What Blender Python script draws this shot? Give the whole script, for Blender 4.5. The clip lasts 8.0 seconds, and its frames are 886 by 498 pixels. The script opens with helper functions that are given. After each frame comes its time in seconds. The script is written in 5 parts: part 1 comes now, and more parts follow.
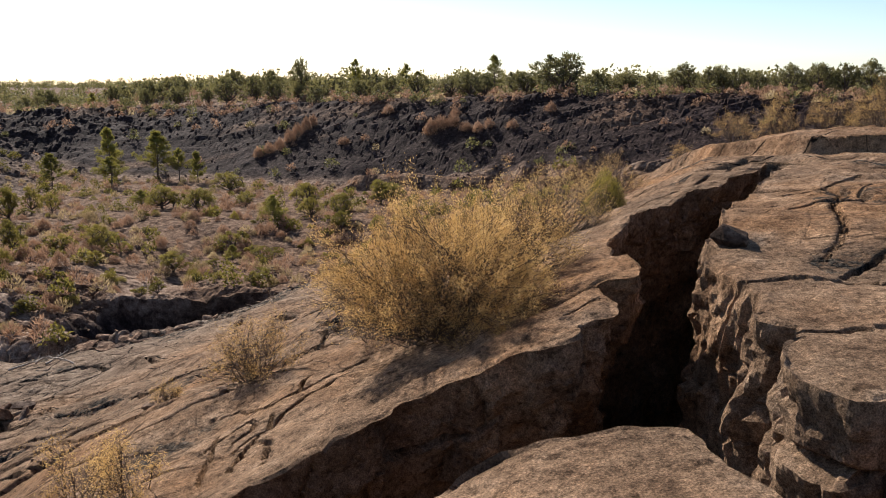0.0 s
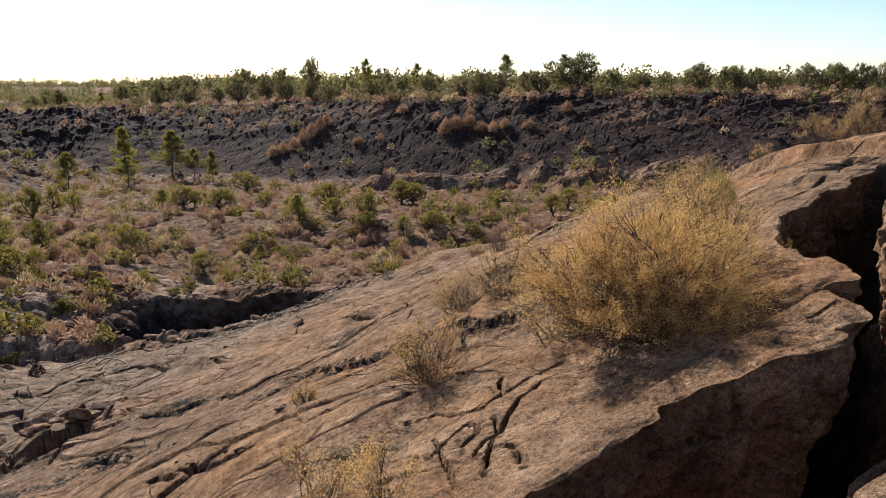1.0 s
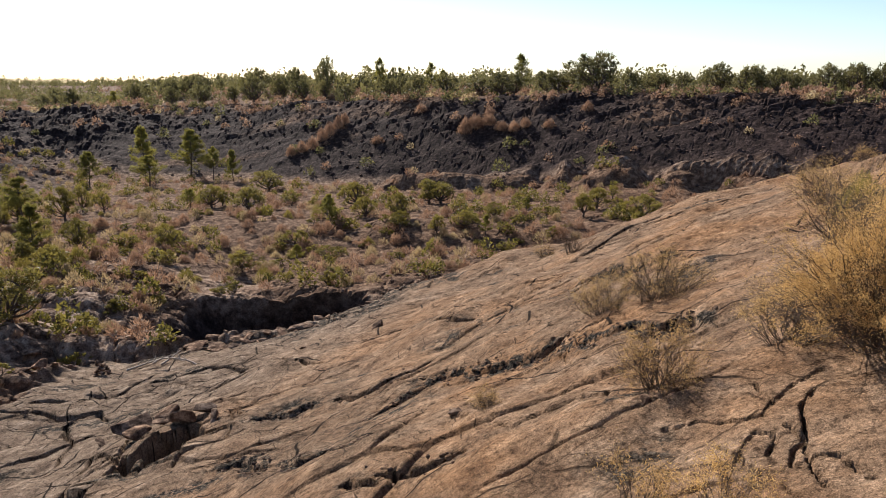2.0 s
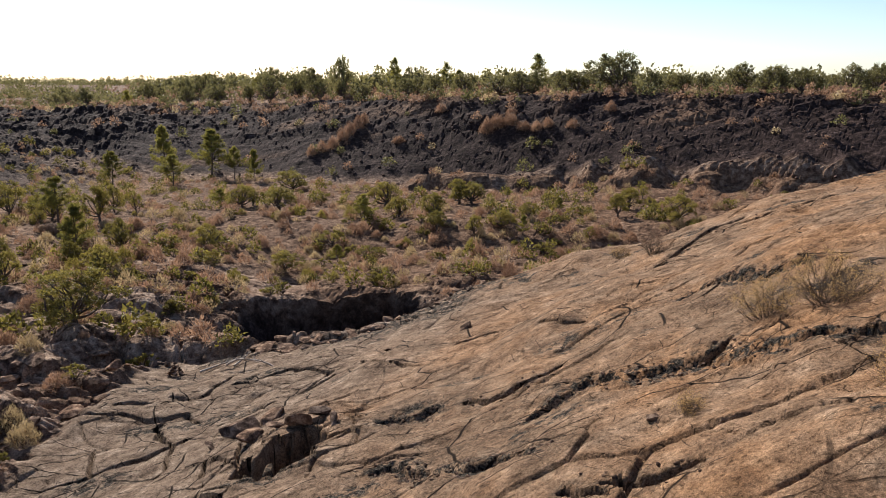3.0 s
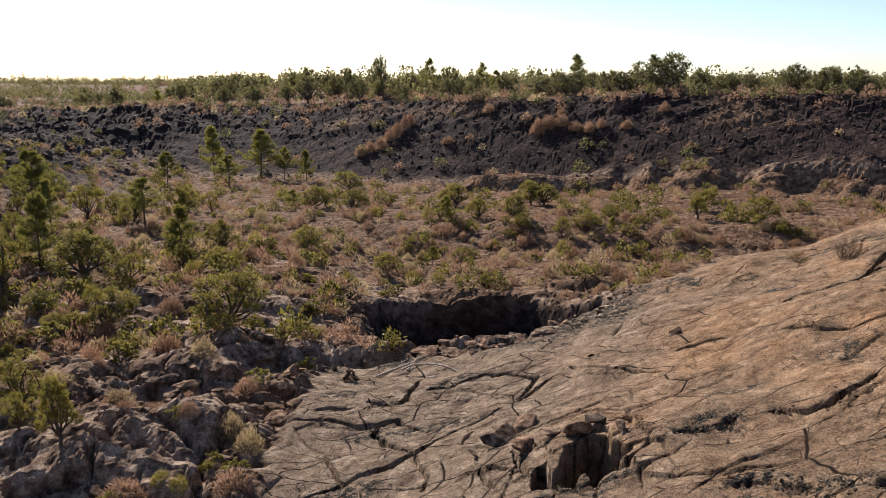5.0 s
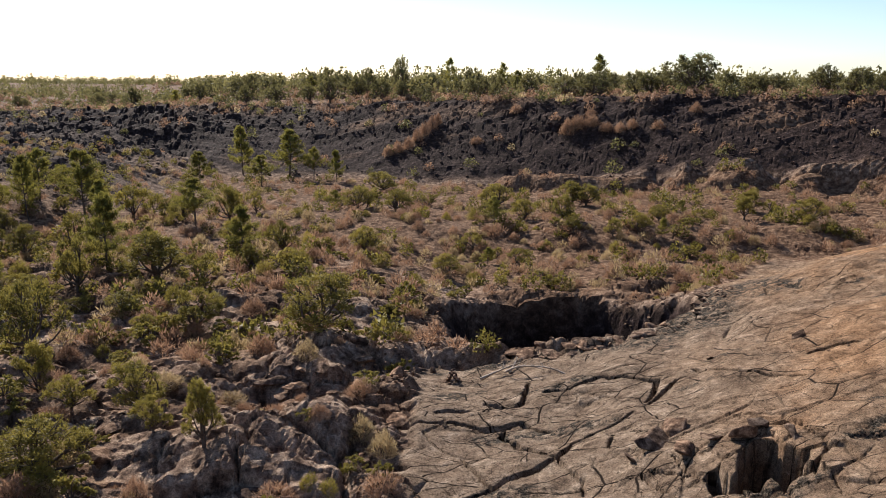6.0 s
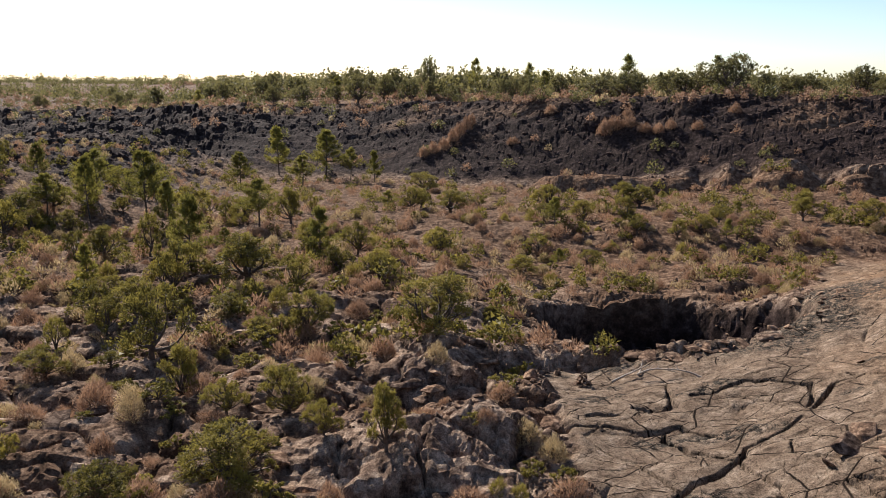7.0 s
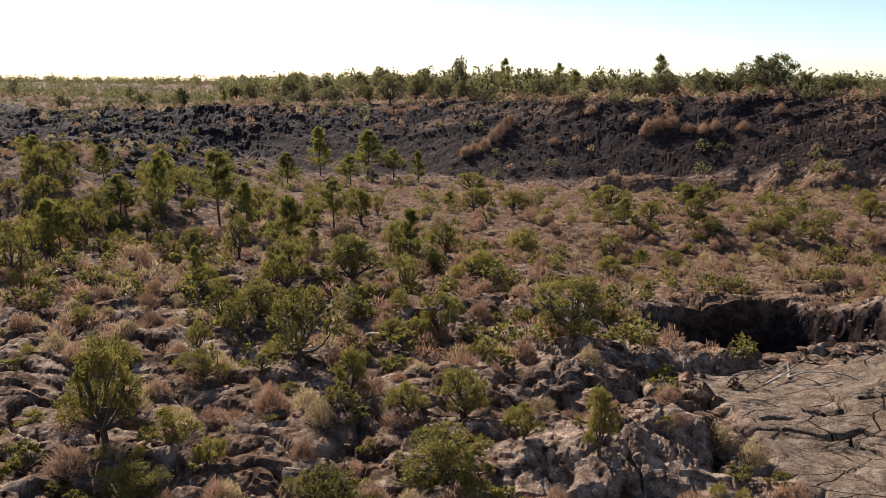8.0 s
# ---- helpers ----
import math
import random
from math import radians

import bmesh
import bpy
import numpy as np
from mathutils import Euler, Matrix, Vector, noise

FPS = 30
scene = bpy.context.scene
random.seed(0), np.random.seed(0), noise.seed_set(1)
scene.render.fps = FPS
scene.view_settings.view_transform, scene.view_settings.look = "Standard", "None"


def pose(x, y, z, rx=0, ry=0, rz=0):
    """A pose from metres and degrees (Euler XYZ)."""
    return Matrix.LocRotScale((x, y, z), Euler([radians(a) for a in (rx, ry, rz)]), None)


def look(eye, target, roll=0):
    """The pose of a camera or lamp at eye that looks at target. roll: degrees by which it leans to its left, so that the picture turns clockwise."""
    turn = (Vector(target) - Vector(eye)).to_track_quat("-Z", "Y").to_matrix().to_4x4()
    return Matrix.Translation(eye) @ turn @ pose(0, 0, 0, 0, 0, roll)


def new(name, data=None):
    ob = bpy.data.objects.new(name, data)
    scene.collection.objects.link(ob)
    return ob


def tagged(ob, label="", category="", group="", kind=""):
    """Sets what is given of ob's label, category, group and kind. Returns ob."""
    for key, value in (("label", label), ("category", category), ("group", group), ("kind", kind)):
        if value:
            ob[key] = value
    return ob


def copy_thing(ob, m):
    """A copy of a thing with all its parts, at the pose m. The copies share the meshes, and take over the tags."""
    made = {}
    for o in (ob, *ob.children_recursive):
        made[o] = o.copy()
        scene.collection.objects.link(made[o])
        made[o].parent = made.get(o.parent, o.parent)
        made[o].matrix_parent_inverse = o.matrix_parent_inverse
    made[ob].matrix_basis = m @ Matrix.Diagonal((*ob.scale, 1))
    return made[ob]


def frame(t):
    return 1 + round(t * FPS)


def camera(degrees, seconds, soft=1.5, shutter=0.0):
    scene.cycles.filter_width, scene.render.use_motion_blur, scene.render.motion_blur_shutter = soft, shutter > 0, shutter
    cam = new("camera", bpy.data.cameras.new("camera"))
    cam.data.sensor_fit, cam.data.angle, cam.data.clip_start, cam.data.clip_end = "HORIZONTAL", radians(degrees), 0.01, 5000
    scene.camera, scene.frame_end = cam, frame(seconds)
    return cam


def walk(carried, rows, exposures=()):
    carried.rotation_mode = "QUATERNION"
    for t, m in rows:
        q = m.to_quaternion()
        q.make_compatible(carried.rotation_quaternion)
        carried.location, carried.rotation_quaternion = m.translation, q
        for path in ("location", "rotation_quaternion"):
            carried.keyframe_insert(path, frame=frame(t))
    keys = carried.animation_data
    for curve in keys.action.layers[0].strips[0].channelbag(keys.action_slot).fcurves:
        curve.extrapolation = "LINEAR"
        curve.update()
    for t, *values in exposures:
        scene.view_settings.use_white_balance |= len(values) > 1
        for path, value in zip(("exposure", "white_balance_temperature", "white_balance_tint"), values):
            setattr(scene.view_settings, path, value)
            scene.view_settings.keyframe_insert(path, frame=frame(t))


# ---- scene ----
cam = camera(61.6, 8.0, soft=0.8)
METRES, EYE, TILT, LEAN, TURN = 26.0, 10.5, -13.0, 0.0, 0.0
ROWS = [
    (0.0, 0.0, 0.0, 0.0, 0.0, 0.0, -0.0),
    (0.5, -0.0334, 0.0011, 0.0002, 0.0, -0.02, -0.03),
    (1.0, -0.0698, 0.0021, 0.0006, 0.0, -0.03, -0.07),
    (1.5, -0.1143, 0.0032, 0.0016, 0.01, -0.06, -0.11),
    (3.0, -0.2604, 0.012, 0.0034, 0.02, -0.11, -0.22),
    (3.5, -0.3172, 0.014, 0.0039, 0.02, -0.1, -0.24),
    (4.0, -0.3709, 0.016, 0.0049, 0.03, -0.09, -0.27),
    (4.5, -0.4309, 0.0186, 0.0062, 0.04, -0.1, -0.28),
    (6.0, -0.6303, 0.0241, 0.0089, 0.05, -0.13, -0.38),
    (6.5, -0.7087, 0.026, 0.01, 0.06, -0.13, -0.41),
    (7.0, -0.8011, 0.0274, 0.0112, 0.07, -0.15, -0.41),
    (7.5, -0.8931, 0.0282, 0.0123, 0.06, -0.16, -0.41),
    (8.0, -0.9993, 0.0295, 0.0136, 0.06, -0.18, -0.41),
]
walk(cam, [(t, pose(0, 0, EYE, TILT, LEAN, TURN) @ pose(METRES * x, METRES * y, METRES * z, 90 + pitch, roll, yaw)) for t, x, y, z, yaw, pitch, roll in ROWS],
     exposures=((0.0, 0.95, 6200, 12), (8.0, 0.95, 6200, 12)))

# ---- daylight: a low sun ahead and to the side, under a pale clear sky ----
SUN_FROM = Vector((-0.40, 0.72, 0.545)).normalized()
world = bpy.data.worlds.new("world")
scene.world = world
world.use_nodes = True
sky = world.node_tree.nodes.new("ShaderNodeTexSky")
sky.sky_type = "NISHITA"
sky.sun_disc = False
sky.sun_elevation = math.asin(SUN_FROM.z)
sky.sun_rotation = math.atan2(SUN_FROM.x, SUN_FROM.y)
sky.air_density, sky.dust_density, sky.ozone_density = 0.8, 0.35, 1.4
world.node_tree.links.new(sky.outputs["Color"], world.node_tree.nodes["Background"].inputs["Color"])
world.node_tree.nodes["Background"].inputs["Strength"].default_value = 0.077
sun = new("sun", bpy.data.lights.new("sun", "SUN"))
sun.data.energy, sun.data.angle, sun.data.color = 5.0, radians(0.55), (1.0, 0.92, 0.80)
sun.matrix_world = look((0, 0, 60), Vector((0, 0, 60)) - SUN_FROM)
scene.view_settings.exposure = 0.95

# ---- materials ----
def nodes_of(name):
    m = bpy.data.materials.new(name)
    m.use_nodes = True
    return m, m.node_tree.nodes, m.node_tree.links, m.node_tree.nodes["Principled BSDF"]


def noise_node(nodes, links, scale, detail=5, rough=0.6, coord=None):
    n = nodes.new("ShaderNodeTexNoise")
    n.inputs["Scale"].default_value, n.inputs["Detail"].default_value, n.inputs["Roughness"].default_value = scale, detail, rough
    if coord is not None:
        links.new(coord, n.inputs["Vector"])
    return n.outputs["Fac"]


def ramp(nodes, links, fac, stops):
    r = nodes.new("ShaderNodeValToRGB")
    while len(r.color_ramp.elements) < len(stops):
        r.color_ramp.elements.new(0.5)
    for e, (p, c) in zip(r.color_ramp.elements, stops):
        e.position, e.color = p, (*c, 1)
    links.new(fac, r.inputs["Fac"])
    return r.outputs["Color"]


def blend(nodes, links, fac, a, b, mode="MIX"):
    n = nodes.new("ShaderNodeMix")
    n.data_type, n.blend_type = "RGBA", mode
    for socket, value in ((n.inputs[0], fac), (n.inputs[6], a), (n.inputs[7], b)):
        if isinstance(value, (int, float)):
            socket.default_value = value
        elif isinstance(value, tuple):
            socket.default_value = (*value, 1)
        else:
            links.new(value, socket)
    return n.outputs[2]


def sums(nodes, links, op, a, b):
    n = nodes.new("ShaderNodeMath")
    n.operation = op
    for socket, value in zip(n.inputs, (a, b)):
        if isinstance(value, (int, float)):
            socket.default_value = value
        else:
            links.new(value, socket)
    return n.outputs[0]


def relief(nodes, links, bsdf, heights):
    """Chained bumps: (height, distance in metres, strength)."""
    last = None
    for h, dist, strength in heights:
        b = nodes.new("ShaderNodeBump")
        b.inputs["Distance"].default_value, b.inputs["Strength"].default_value = dist, strength
        links.new(h, b.inputs["Height"])
        if last is not None:
            links.new(last, b.inputs["Normal"])
        last = b.outputs["Normal"]
    links.new(last, bsdf.inputs["Normal"])


def make_lava():
    m, nodes, links, bsdf = nodes_of("weathered_lava")
    pos = nodes.new("ShaderNodeNewGeometry").outputs["Position"]
    def mask(key):
        n = nodes.new("ShaderNodeAttribute")
        n.attribute_name = key
        return n.outputs["Fac"]
    def cells(scale, feature="DISTANCE_TO_EDGE", stretch=None):
        n = nodes.new("ShaderNodeTexVoronoi")
        n.feature, n.voronoi_dimensions = feature, "2D"
        n.inputs["Scale"].default_value = scale
        warp = nodes.new("ShaderNodeMix")
        warp.data_type, warp.blend_type = "RGBA", "ADD"
        warp.inputs[0].default_value = min(1.0, 0.16 / scale)
        links.new(pos, warp.inputs[6])
        wob = nodes.new("ShaderNodeTexNoise")
        wob.inputs["Scale"].default_value = scale * 1.3
        links.new(pos, wob.inputs["Vector"])
        links.new(wob.outputs["Color"], warp.inputs[7])
        drawn = nodes.new("ShaderNodeVectorMath")
        drawn.operation = "MULTIPLY"
        drawn.inputs[1].default_value = stretch or (1, 1, 1)
        links.new(warp.outputs[2], drawn.inputs[0])
        links.new(drawn.outputs[0], n.inputs["Vector"])
        return n.outputs["Distance"]
    big = noise_node(nodes, links, 0.30, 5, 0.65, pos)
    mid = noise_node(nodes, links, 2.0, 9, 0.68, pos)
    fine = noise_node(nodes, links, 22, 6, 0.72, pos)
    grain = noise_node(nodes, links, 95, 3, 0.65, pos)
    slab = ramp(nodes, links, mid, [(0.34, (0.15, 0.092, 0.056)), (0.45, (0.235, 0.148, 0.091)), (0.54, (0.285, 0.183, 0.114)), (0.66, (0.41, 0.278, 0.182))])
    tint = ramp(nodes, links, big, [(0.36, (0.74, 0.76, 0.78)), (0.47, (1.0, 1.0, 1.0)), (0.62, (1.12, 0.98, 0.82))])
    slab = blend(nodes, links, 1.0, slab, tint, "MULTIPLY")
    worn = ramp(nodes, links, mid, [(0.34, (0.125, 0.086, 0.06)), (0.46, (0.20, 0.142, 0.10)), (0.55, (0.25, 0.182, 0.13)), (0.66, (0.37, 0.282, 0.21))])
    slab = blend(nodes, links, mask("worn"), slab, worn)
    dark = ramp(nodes, links, mid, [(0.34, (0.04, 0.025, 0.018)), (0.43, (0.155, 0.101, 0.073)), (0.51, (0.29, 0.2, 0.143)), (0.60, (0.46, 0.342, 0.252))])
    crag_and_shade = ramp(nodes, links, mid, [(0.36, (0.014, 0.009, 0.008)), (0.48, (0.031, 0.02, 0.0175)), (0.57, (0.053, 0.035, 0.031)), (0.66, (0.11, 0.077, 0.066))])
    soil = ramp(nodes, links, mid, [(0.36, (0.065, 0.038, 0.024)), (0.5, (0.15, 0.088, 0.055)), (0.64, (0.30, 0.195, 0.126))])
    stones = ramp(nodes, links, fine, [(0.40, (0.012, 0.011, 0.010)), (0.5, (0.045, 0.039, 0.032)), (0.62, (0.13, 0.105, 0.08))])
    col = blend(nodes, links, mask("soil"), dark, soil)
    # the slope mask also darkens the hollow, standing in for its shade
    col = blend(nodes, links, mask("slope"), col, crag_and_shade)
    col = blend(nodes, links, mask("slab"), col, slab)
    patchy = sums(nodes, links, "MULTIPLY", mask("gravel"), ramp(nodes, links, noise_node(nodes, links, 5, 5, 0.7, pos), [(0.45, (0, 0, 0)), (0.52, (1, 1, 1))]))
    col = blend(nodes, links, patchy, col, stones)
    grit = ramp(nodes, links, fine, [(0.38, (0.5, 0.49, 0.48)), (0.48, (0.93, 0.93, 0.93)), (0.56, (1.06, 1.06, 1.06)), (0.64, (1.4, 1.38, 1.36))])
    col = blend(nodes, links, 1.0, col, grit, "MULTIPLY")
    speck = ramp(nodes, links, grain, [(0.38, (0.6, 0.59, 0.58)), (0.47, (0.93, 0.93, 0.93)), (0.54, (1.06, 1.06, 1.06)), (0.63, (1.5, 1.48, 1.45))])
    col = blend(nodes, links, 1.0, col, speck, "MULTIPLY")
    rough = noise_node(nodes, links, 7, 7, 0.7, pos)
    col = blend(nodes, links, 1.0, col, ramp(nodes, links, rough, [(0.35, (0.40, 0.38, 0.37)), (0.42, (0.93, 0.93, 0.93)), (0.58, (1.08, 1.08, 1.08)), (0.66, (1.4, 1.37, 1.33))]), "MULTIPLY")
    # hairline cracks, drawn out along the slope and broken off here and there
    some = ramp(nodes, links, noise_node(nodes, links, 0.8, 3, 0.6, pos), [(0.43, (0, 0, 0)), (0.50, (1, 1, 1))])
    long_cracks = cells(0.75, stretch=(0.55, 1.25, 0.6))
    short_cracks = cells(2.6, stretch=(0.7, 1.2, 0.8))
    line1 = ramp(nodes, links, long_cracks, [(0.0, (1, 1, 1)), (0.007, (1, 1, 1)), (0.013, (0, 0, 0))])
    line2 = sums(nodes, links, "MULTIPLY", some, ramp(nodes, links, short_cracks, [(0.0, (1, 1, 1)), (0.010, (1, 1, 1)), (0.017, (0, 0, 0))]))
    wide_some = ramp(nodes, links, noise_node(nodes, links, 0.5, 3, 0.6, pos), [(0.41, (0, 0, 0)), (0.47, (1, 1, 1))])
    plate_cracks = cells(0.62, stretch=(0.75, 1.15, 1.0))
    line3 = sums(nodes, links, "MULTIPLY", mask("worn"), ramp(nodes, links, plate_cracks, [(0.0, (1, 1, 1)), (0.009, (1, 1, 1)), (0.016, (0, 0, 0))]))
    line1 = sums(nodes, links, "MAXIMUM", line1, line3)
    hair = sums(nodes, links, "MULTIPLY", mask("lined"), sums(nodes, links, "MAXIMUM", sums(nodes, links, "MULTIPLY", line1, wide_some), sums(nodes, links, "MULTIPLY", line2, 0.75)))
    col = blend(nodes, links, hair, col, (0.022, 0.015, 0.011))
    links.new(col, bsdf.inputs["Base Color"])
    bsdf.inputs["Roughness"].default_value = 0.9
    bsdf.inputs["Specular IOR Level"].default_value = 0.04
    dip = sums(nodes, links, "SUBTRACT", 1.0, hair)
    pits = nodes.new("ShaderNodeTexVoronoi")
    pits.inputs["Scale"].default_value = 34
    links.new(pos, pits.inputs["Vector"])
    relief(nodes, links, bsdf, [(mid, 0.30, 0.65), (rough, 0.11, 0.7), (dip, 0.06, 1.0), (fine, 0.055, 0.7), (pits.outputs["Distance"], 0.012, 0.6), (grain, 0.012, 0.8)])
    return m


def make_rock(name, low, usual, high):
    m, nodes, links, bsdf = nodes_of(name)
    pos = nodes.new("ShaderNodeNewGeometry").outputs["Position"]
    island = nodes.new("ShaderNodeNewGeometry").outputs["Random Per Island"]
    own = sums(nodes, links, "ADD", island, nodes.new("ShaderNodeObjectInfo").outputs["Random"])
    n = noise_node(nodes, links, 5, 7, 0.7, pos)
    fine = noise_node(nodes, links, 40, 5, 0.7, pos)
    col = ramp(nodes, links, n, [(0.36, low), (0.5, usual), (0.62, high)])
    shade = ramp(nodes, links, sums(nodes, links, "MULTIPLY", own, 0.5), [(0.1, (0.6, 0.6, 0.62)), (0.9, (1.4, 1.25, 1.1))])
    links.new(blend(nodes, links, 1.0, col, shade, "MULTIPLY"), bsdf.inputs["Base Color"])
    bsdf.inputs["Roughness"].default_value = 0.95
    bsdf.inputs["Specular IOR Level"].default_value = 0.05
    relief(nodes, links, bsdf, [(n, 0.08, 0.8), (fine, 0.02, 0.8)])
    return m


lava_ground = make_lava()
lava_rock = make_rock("lava_rock", (0.035, 0.023, 0.017), (0.14, 0.094, 0.069), (0.34, 0.25, 0.185))
cinder_rock = make_rock("cinder_rock", (0.03, 0.02, 0.017), (0.085, 0.058, 0.05), (0.2, 0.145, 0.122))


def make_foliage(name, dark, light, through_share, spread=0.65):
    """Leaves that the low sun shines through; each clump and each plant a little different."""
    m, nodes, links, bsdf = nodes_of(name)
    info = nodes.new("ShaderNodeObjectInfo").outputs["Random"]
    island = nodes.new("ShaderNodeNewGeometry").outputs["Random Per Island"]
    place = nodes.new("ShaderNodeTexNoise")
    place.inputs["Scale"].default_value, place.inputs["Detail"].default_value = 0.8, 3
    links.new(nodes.new("ShaderNodeNewGeometry").outputs["Position"], place.inputs["Vector"])
    drift = ramp(nodes, links, place.outputs["Fac"], [(0.36, (0, 0, 0)), (0.64, (1, 1, 1))])
    own = sums(nodes, links, "ADD", sums(nodes, links, "MULTIPLY", info, 0.5), sums(nodes, links, "MULTIPLY", drift, 0.5))
    fac = sums(nodes, links, "ADD", sums(nodes, links, "MULTIPLY", island, 1 - spread), sums(nodes, links, "MULTIPLY", own, spread))
    col = ramp(nodes, links, fac, [(0.1, dark), (0.9, light)])
    links.new(col, bsdf.inputs["Base Color"])
    bsdf.inputs["Roughness"].default_value = 0.6
    bsdf.inputs["Specular IOR Level"].default_value = 0.2
    tr = nodes.new("ShaderNodeBsdfTranslucent")
    links.new(col, tr.inputs["Color"])
    mix = nodes.new("ShaderNodeMixShader")
    mix.inputs[0].default_value = through_share
    links.new(bsdf.outputs[0], mix.inputs[1])
    links.new(tr.outputs[0], mix.inputs[2])
    links.new(mix.outputs[0], nodes["Material Output"].inputs["Surface"])
    return m


def make_bark(name, a, b):
    m, nodes, links, bsdf = nodes_of(name)
    pos = nodes.new("ShaderNodeTexCoord").outputs["Object"]
    n = noise_node(nodes, links, 14, 6, 0.7, pos)
    links.new(ramp(nodes, links, n, [(0.3, a), (0.7, b)]), bsdf.inputs["Base Color"])
    bsdf.inputs["Roughness"].default_value = 0.9
    relief(nodes, links, bsdf, [(n, 0.03, 0.7)])
    return m


woods_leaves = make_foliage("woods_leaves", (0.07, 0.068, 0.026), (0.25, 0.215, 0.085), 0.5)
pine_needles = make_foliage("pine_needles", (0.075, 0.072, 0.017), (0.32, 0.278, 0.06), 0.5)
juniper_scales = make_foliage("juniper_scales", (0.075, 0.067, 0.017), (0.335, 0.268, 0.06), 0.5)
yellow_leaves = make_foliage("yellow_leaves", (0.17, 0.14, 0.03), (0.34, 0.27, 0.06), 0.45)
straw_leaves = make_foliage("straw_leaves", (0.40, 0.228, 0.078), (0.82, 0.54, 0.205), 0.5, 0.4)
pale_leaves = make_foliage("pale_leaves", (0.25, 0.175, 0.088), (0.58, 0.44, 0.235), 0.45, 0.7)
russet_leaves = make_foliage("russet_leaves", (0.18, 0.097, 0.06), (0.48, 0.30, 0.185), 0.4, 0.75)
dry_twigs = make_bark("dry_twigs", (0.04, 0.026, 0.017), (0.15, 0.10, 0.06))
bark = make_bark("bark", (0.035, 0.025, 0.02), (0.12, 0.085, 0.06))

# ---- the lie of the land ----
def rnd2(ix, iy, seed):
    """A repeatable random number from 0 to 1 for each whole-numbered place."""
    h = (ix.astype(np.int64) * 374761393 + iy.astype(np.int64) * 668265263 + seed * 2147483647) & 0xFFFFFFFF
    h = ((h ^ (h >> 13)) * 1274126177) & 0xFFFFFFFF
    h = ((h ^ (h >> 16)) * 2246822519) & 0xFFFFFFFF
    return ((h ^ (h >> 15)) & 0xFFFFFF) / 16777216.0


def wave(x, y, seed):
    """Smooth gradient noise, about -1 to 1."""
    ix, iy = np.floor(x), np.floor(y)
    fx, fy = x - ix, y - iy
    wx, wy = fx * fx * fx * (fx * (fx * 6 - 15) + 10), fy * fy * fy * (fy * (fy * 6 - 15) + 10)
    out = 0
    for dx in (0, 1):
        for dy in (0, 1):
            a = rnd2(ix + dx, iy + dy, seed) * 2 * math.pi
            g = np.cos(a) * (fx - dx) + np.sin(a) * (fy - dy)
            out = out + g * (wx if dx else 1 - wx) * (wy if dy else 1 - wy)
    return out * 1.5


def fbm(x, y, seed, octaves=4, gain=0.5):
    out, amp = 0, 1.0
    for k in range(octaves):
        out = out + amp * wave(x * 2.03 ** k + 17.3 * k, y * 2.03 ** k - 9.1 * k, seed + k)
        amp *= gain
    return out


def blocks(x, y, seed):
    """Broken plates: distance to the nearest joint, and each plate's height and slope, about -1 to 1."""
    ix, iy = np.floor(x), np.floor(y)
    f1 = np.full(np.shape(x), 9.0)
    f2 = f1.copy()
    height = np.zeros(np.shape(x))
    for dx in (-1, 0, 1):
        for dy in (-1, 0, 1):
            cx, cy = ix + dx, iy + dy
            ox = cx + 0.1 + 0.8 * rnd2(cx, cy, seed) - x
            oy = cy + 0.1 + 0.8 * rnd2(cx, cy, seed + 1) - y
            d = np.sqrt(ox * ox + oy * oy)
            h = (rnd2(cx, cy, seed + 2) * 2 - 1) * 0.6 + ox * (rnd2(cx, cy, seed + 3) * 2 - 1) + oy * (rnd2(cx, cy, seed + 4) * 2 - 1)
            near = d < f1
            f2 = np.where(near, f1, np.minimum(f2, d))
            height = np.where(near, h, height)
            f1 = np.where(near, d, f1)
    return f2 - f1, height


def ease(a, b, v):
    t = np.clip((v - a) / (b - a), 0, 1)
    return t * t * (3 - 2 * t)


def soft_max(a, b, k):
    h = np.clip(0.5 + 0.5 * (a - b) / k, 0, 1)
    return b + (a - b) * h + k * h * (1 - h)


def reach(x, y, line):
    """Distance in plan from each point to a bent line, and how far along it (0 to 1)."""
    best = np.full(np.shape(x), 1e9)
    along = np.zeros(np.shape(x))
    n = len(line) - 1
    for k in range(n):
        (ax, ay), (bx, by) = line[k], line[k + 1]
        ux, uy = bx - ax, by - ay
        t = np.clip(((x - ax) * ux + (y - ay) * uy) / (ux * ux + uy * uy), 0, 1)
        d = np.hypot(x - ax - t * ux, y - ay - t * uy)
        along = np.where(d < best, (k + t) / n, along)
        best = np.minimum(best, d)
    return best, along


def crest(y):
    return 0.42 * y - 0.95


RIDGE_U = (-60, -28, -24, -20, -16, -12.3, -9.5, -7, -5, -2.4, -1, 0, 1, 3, 8, 15, 30, 60)
RIDGE_Z = (-3.5, -0.7, 0.35, 1.4, 2.65, 3.9, 4.95, 6.1, 7.1, 8.0, 8.55, 8.95, 9.12, 9.3, 9.2, 8, 3, -6)
FOOT_X = (-400, -150, -90, -60, -50, -40, -28, -15, -5, 4, 12, 20, 28, 60, 400)
FOOT_Y = (170, 135, 112, 97, 93, 92, 90, 84.5, 82, 79.5, 75.5, 71, 66, 56, 40)
RIM_X = (-400, -150, -95, -54, -34, -16.5, -1.4, 11.7, 23.6, 33.4, 60, 400)
RIM_Y = (230, 190, 152, 122, 116.7, 107.5, 98.5, 92.5, 87.5, 81.5, 72, 56)
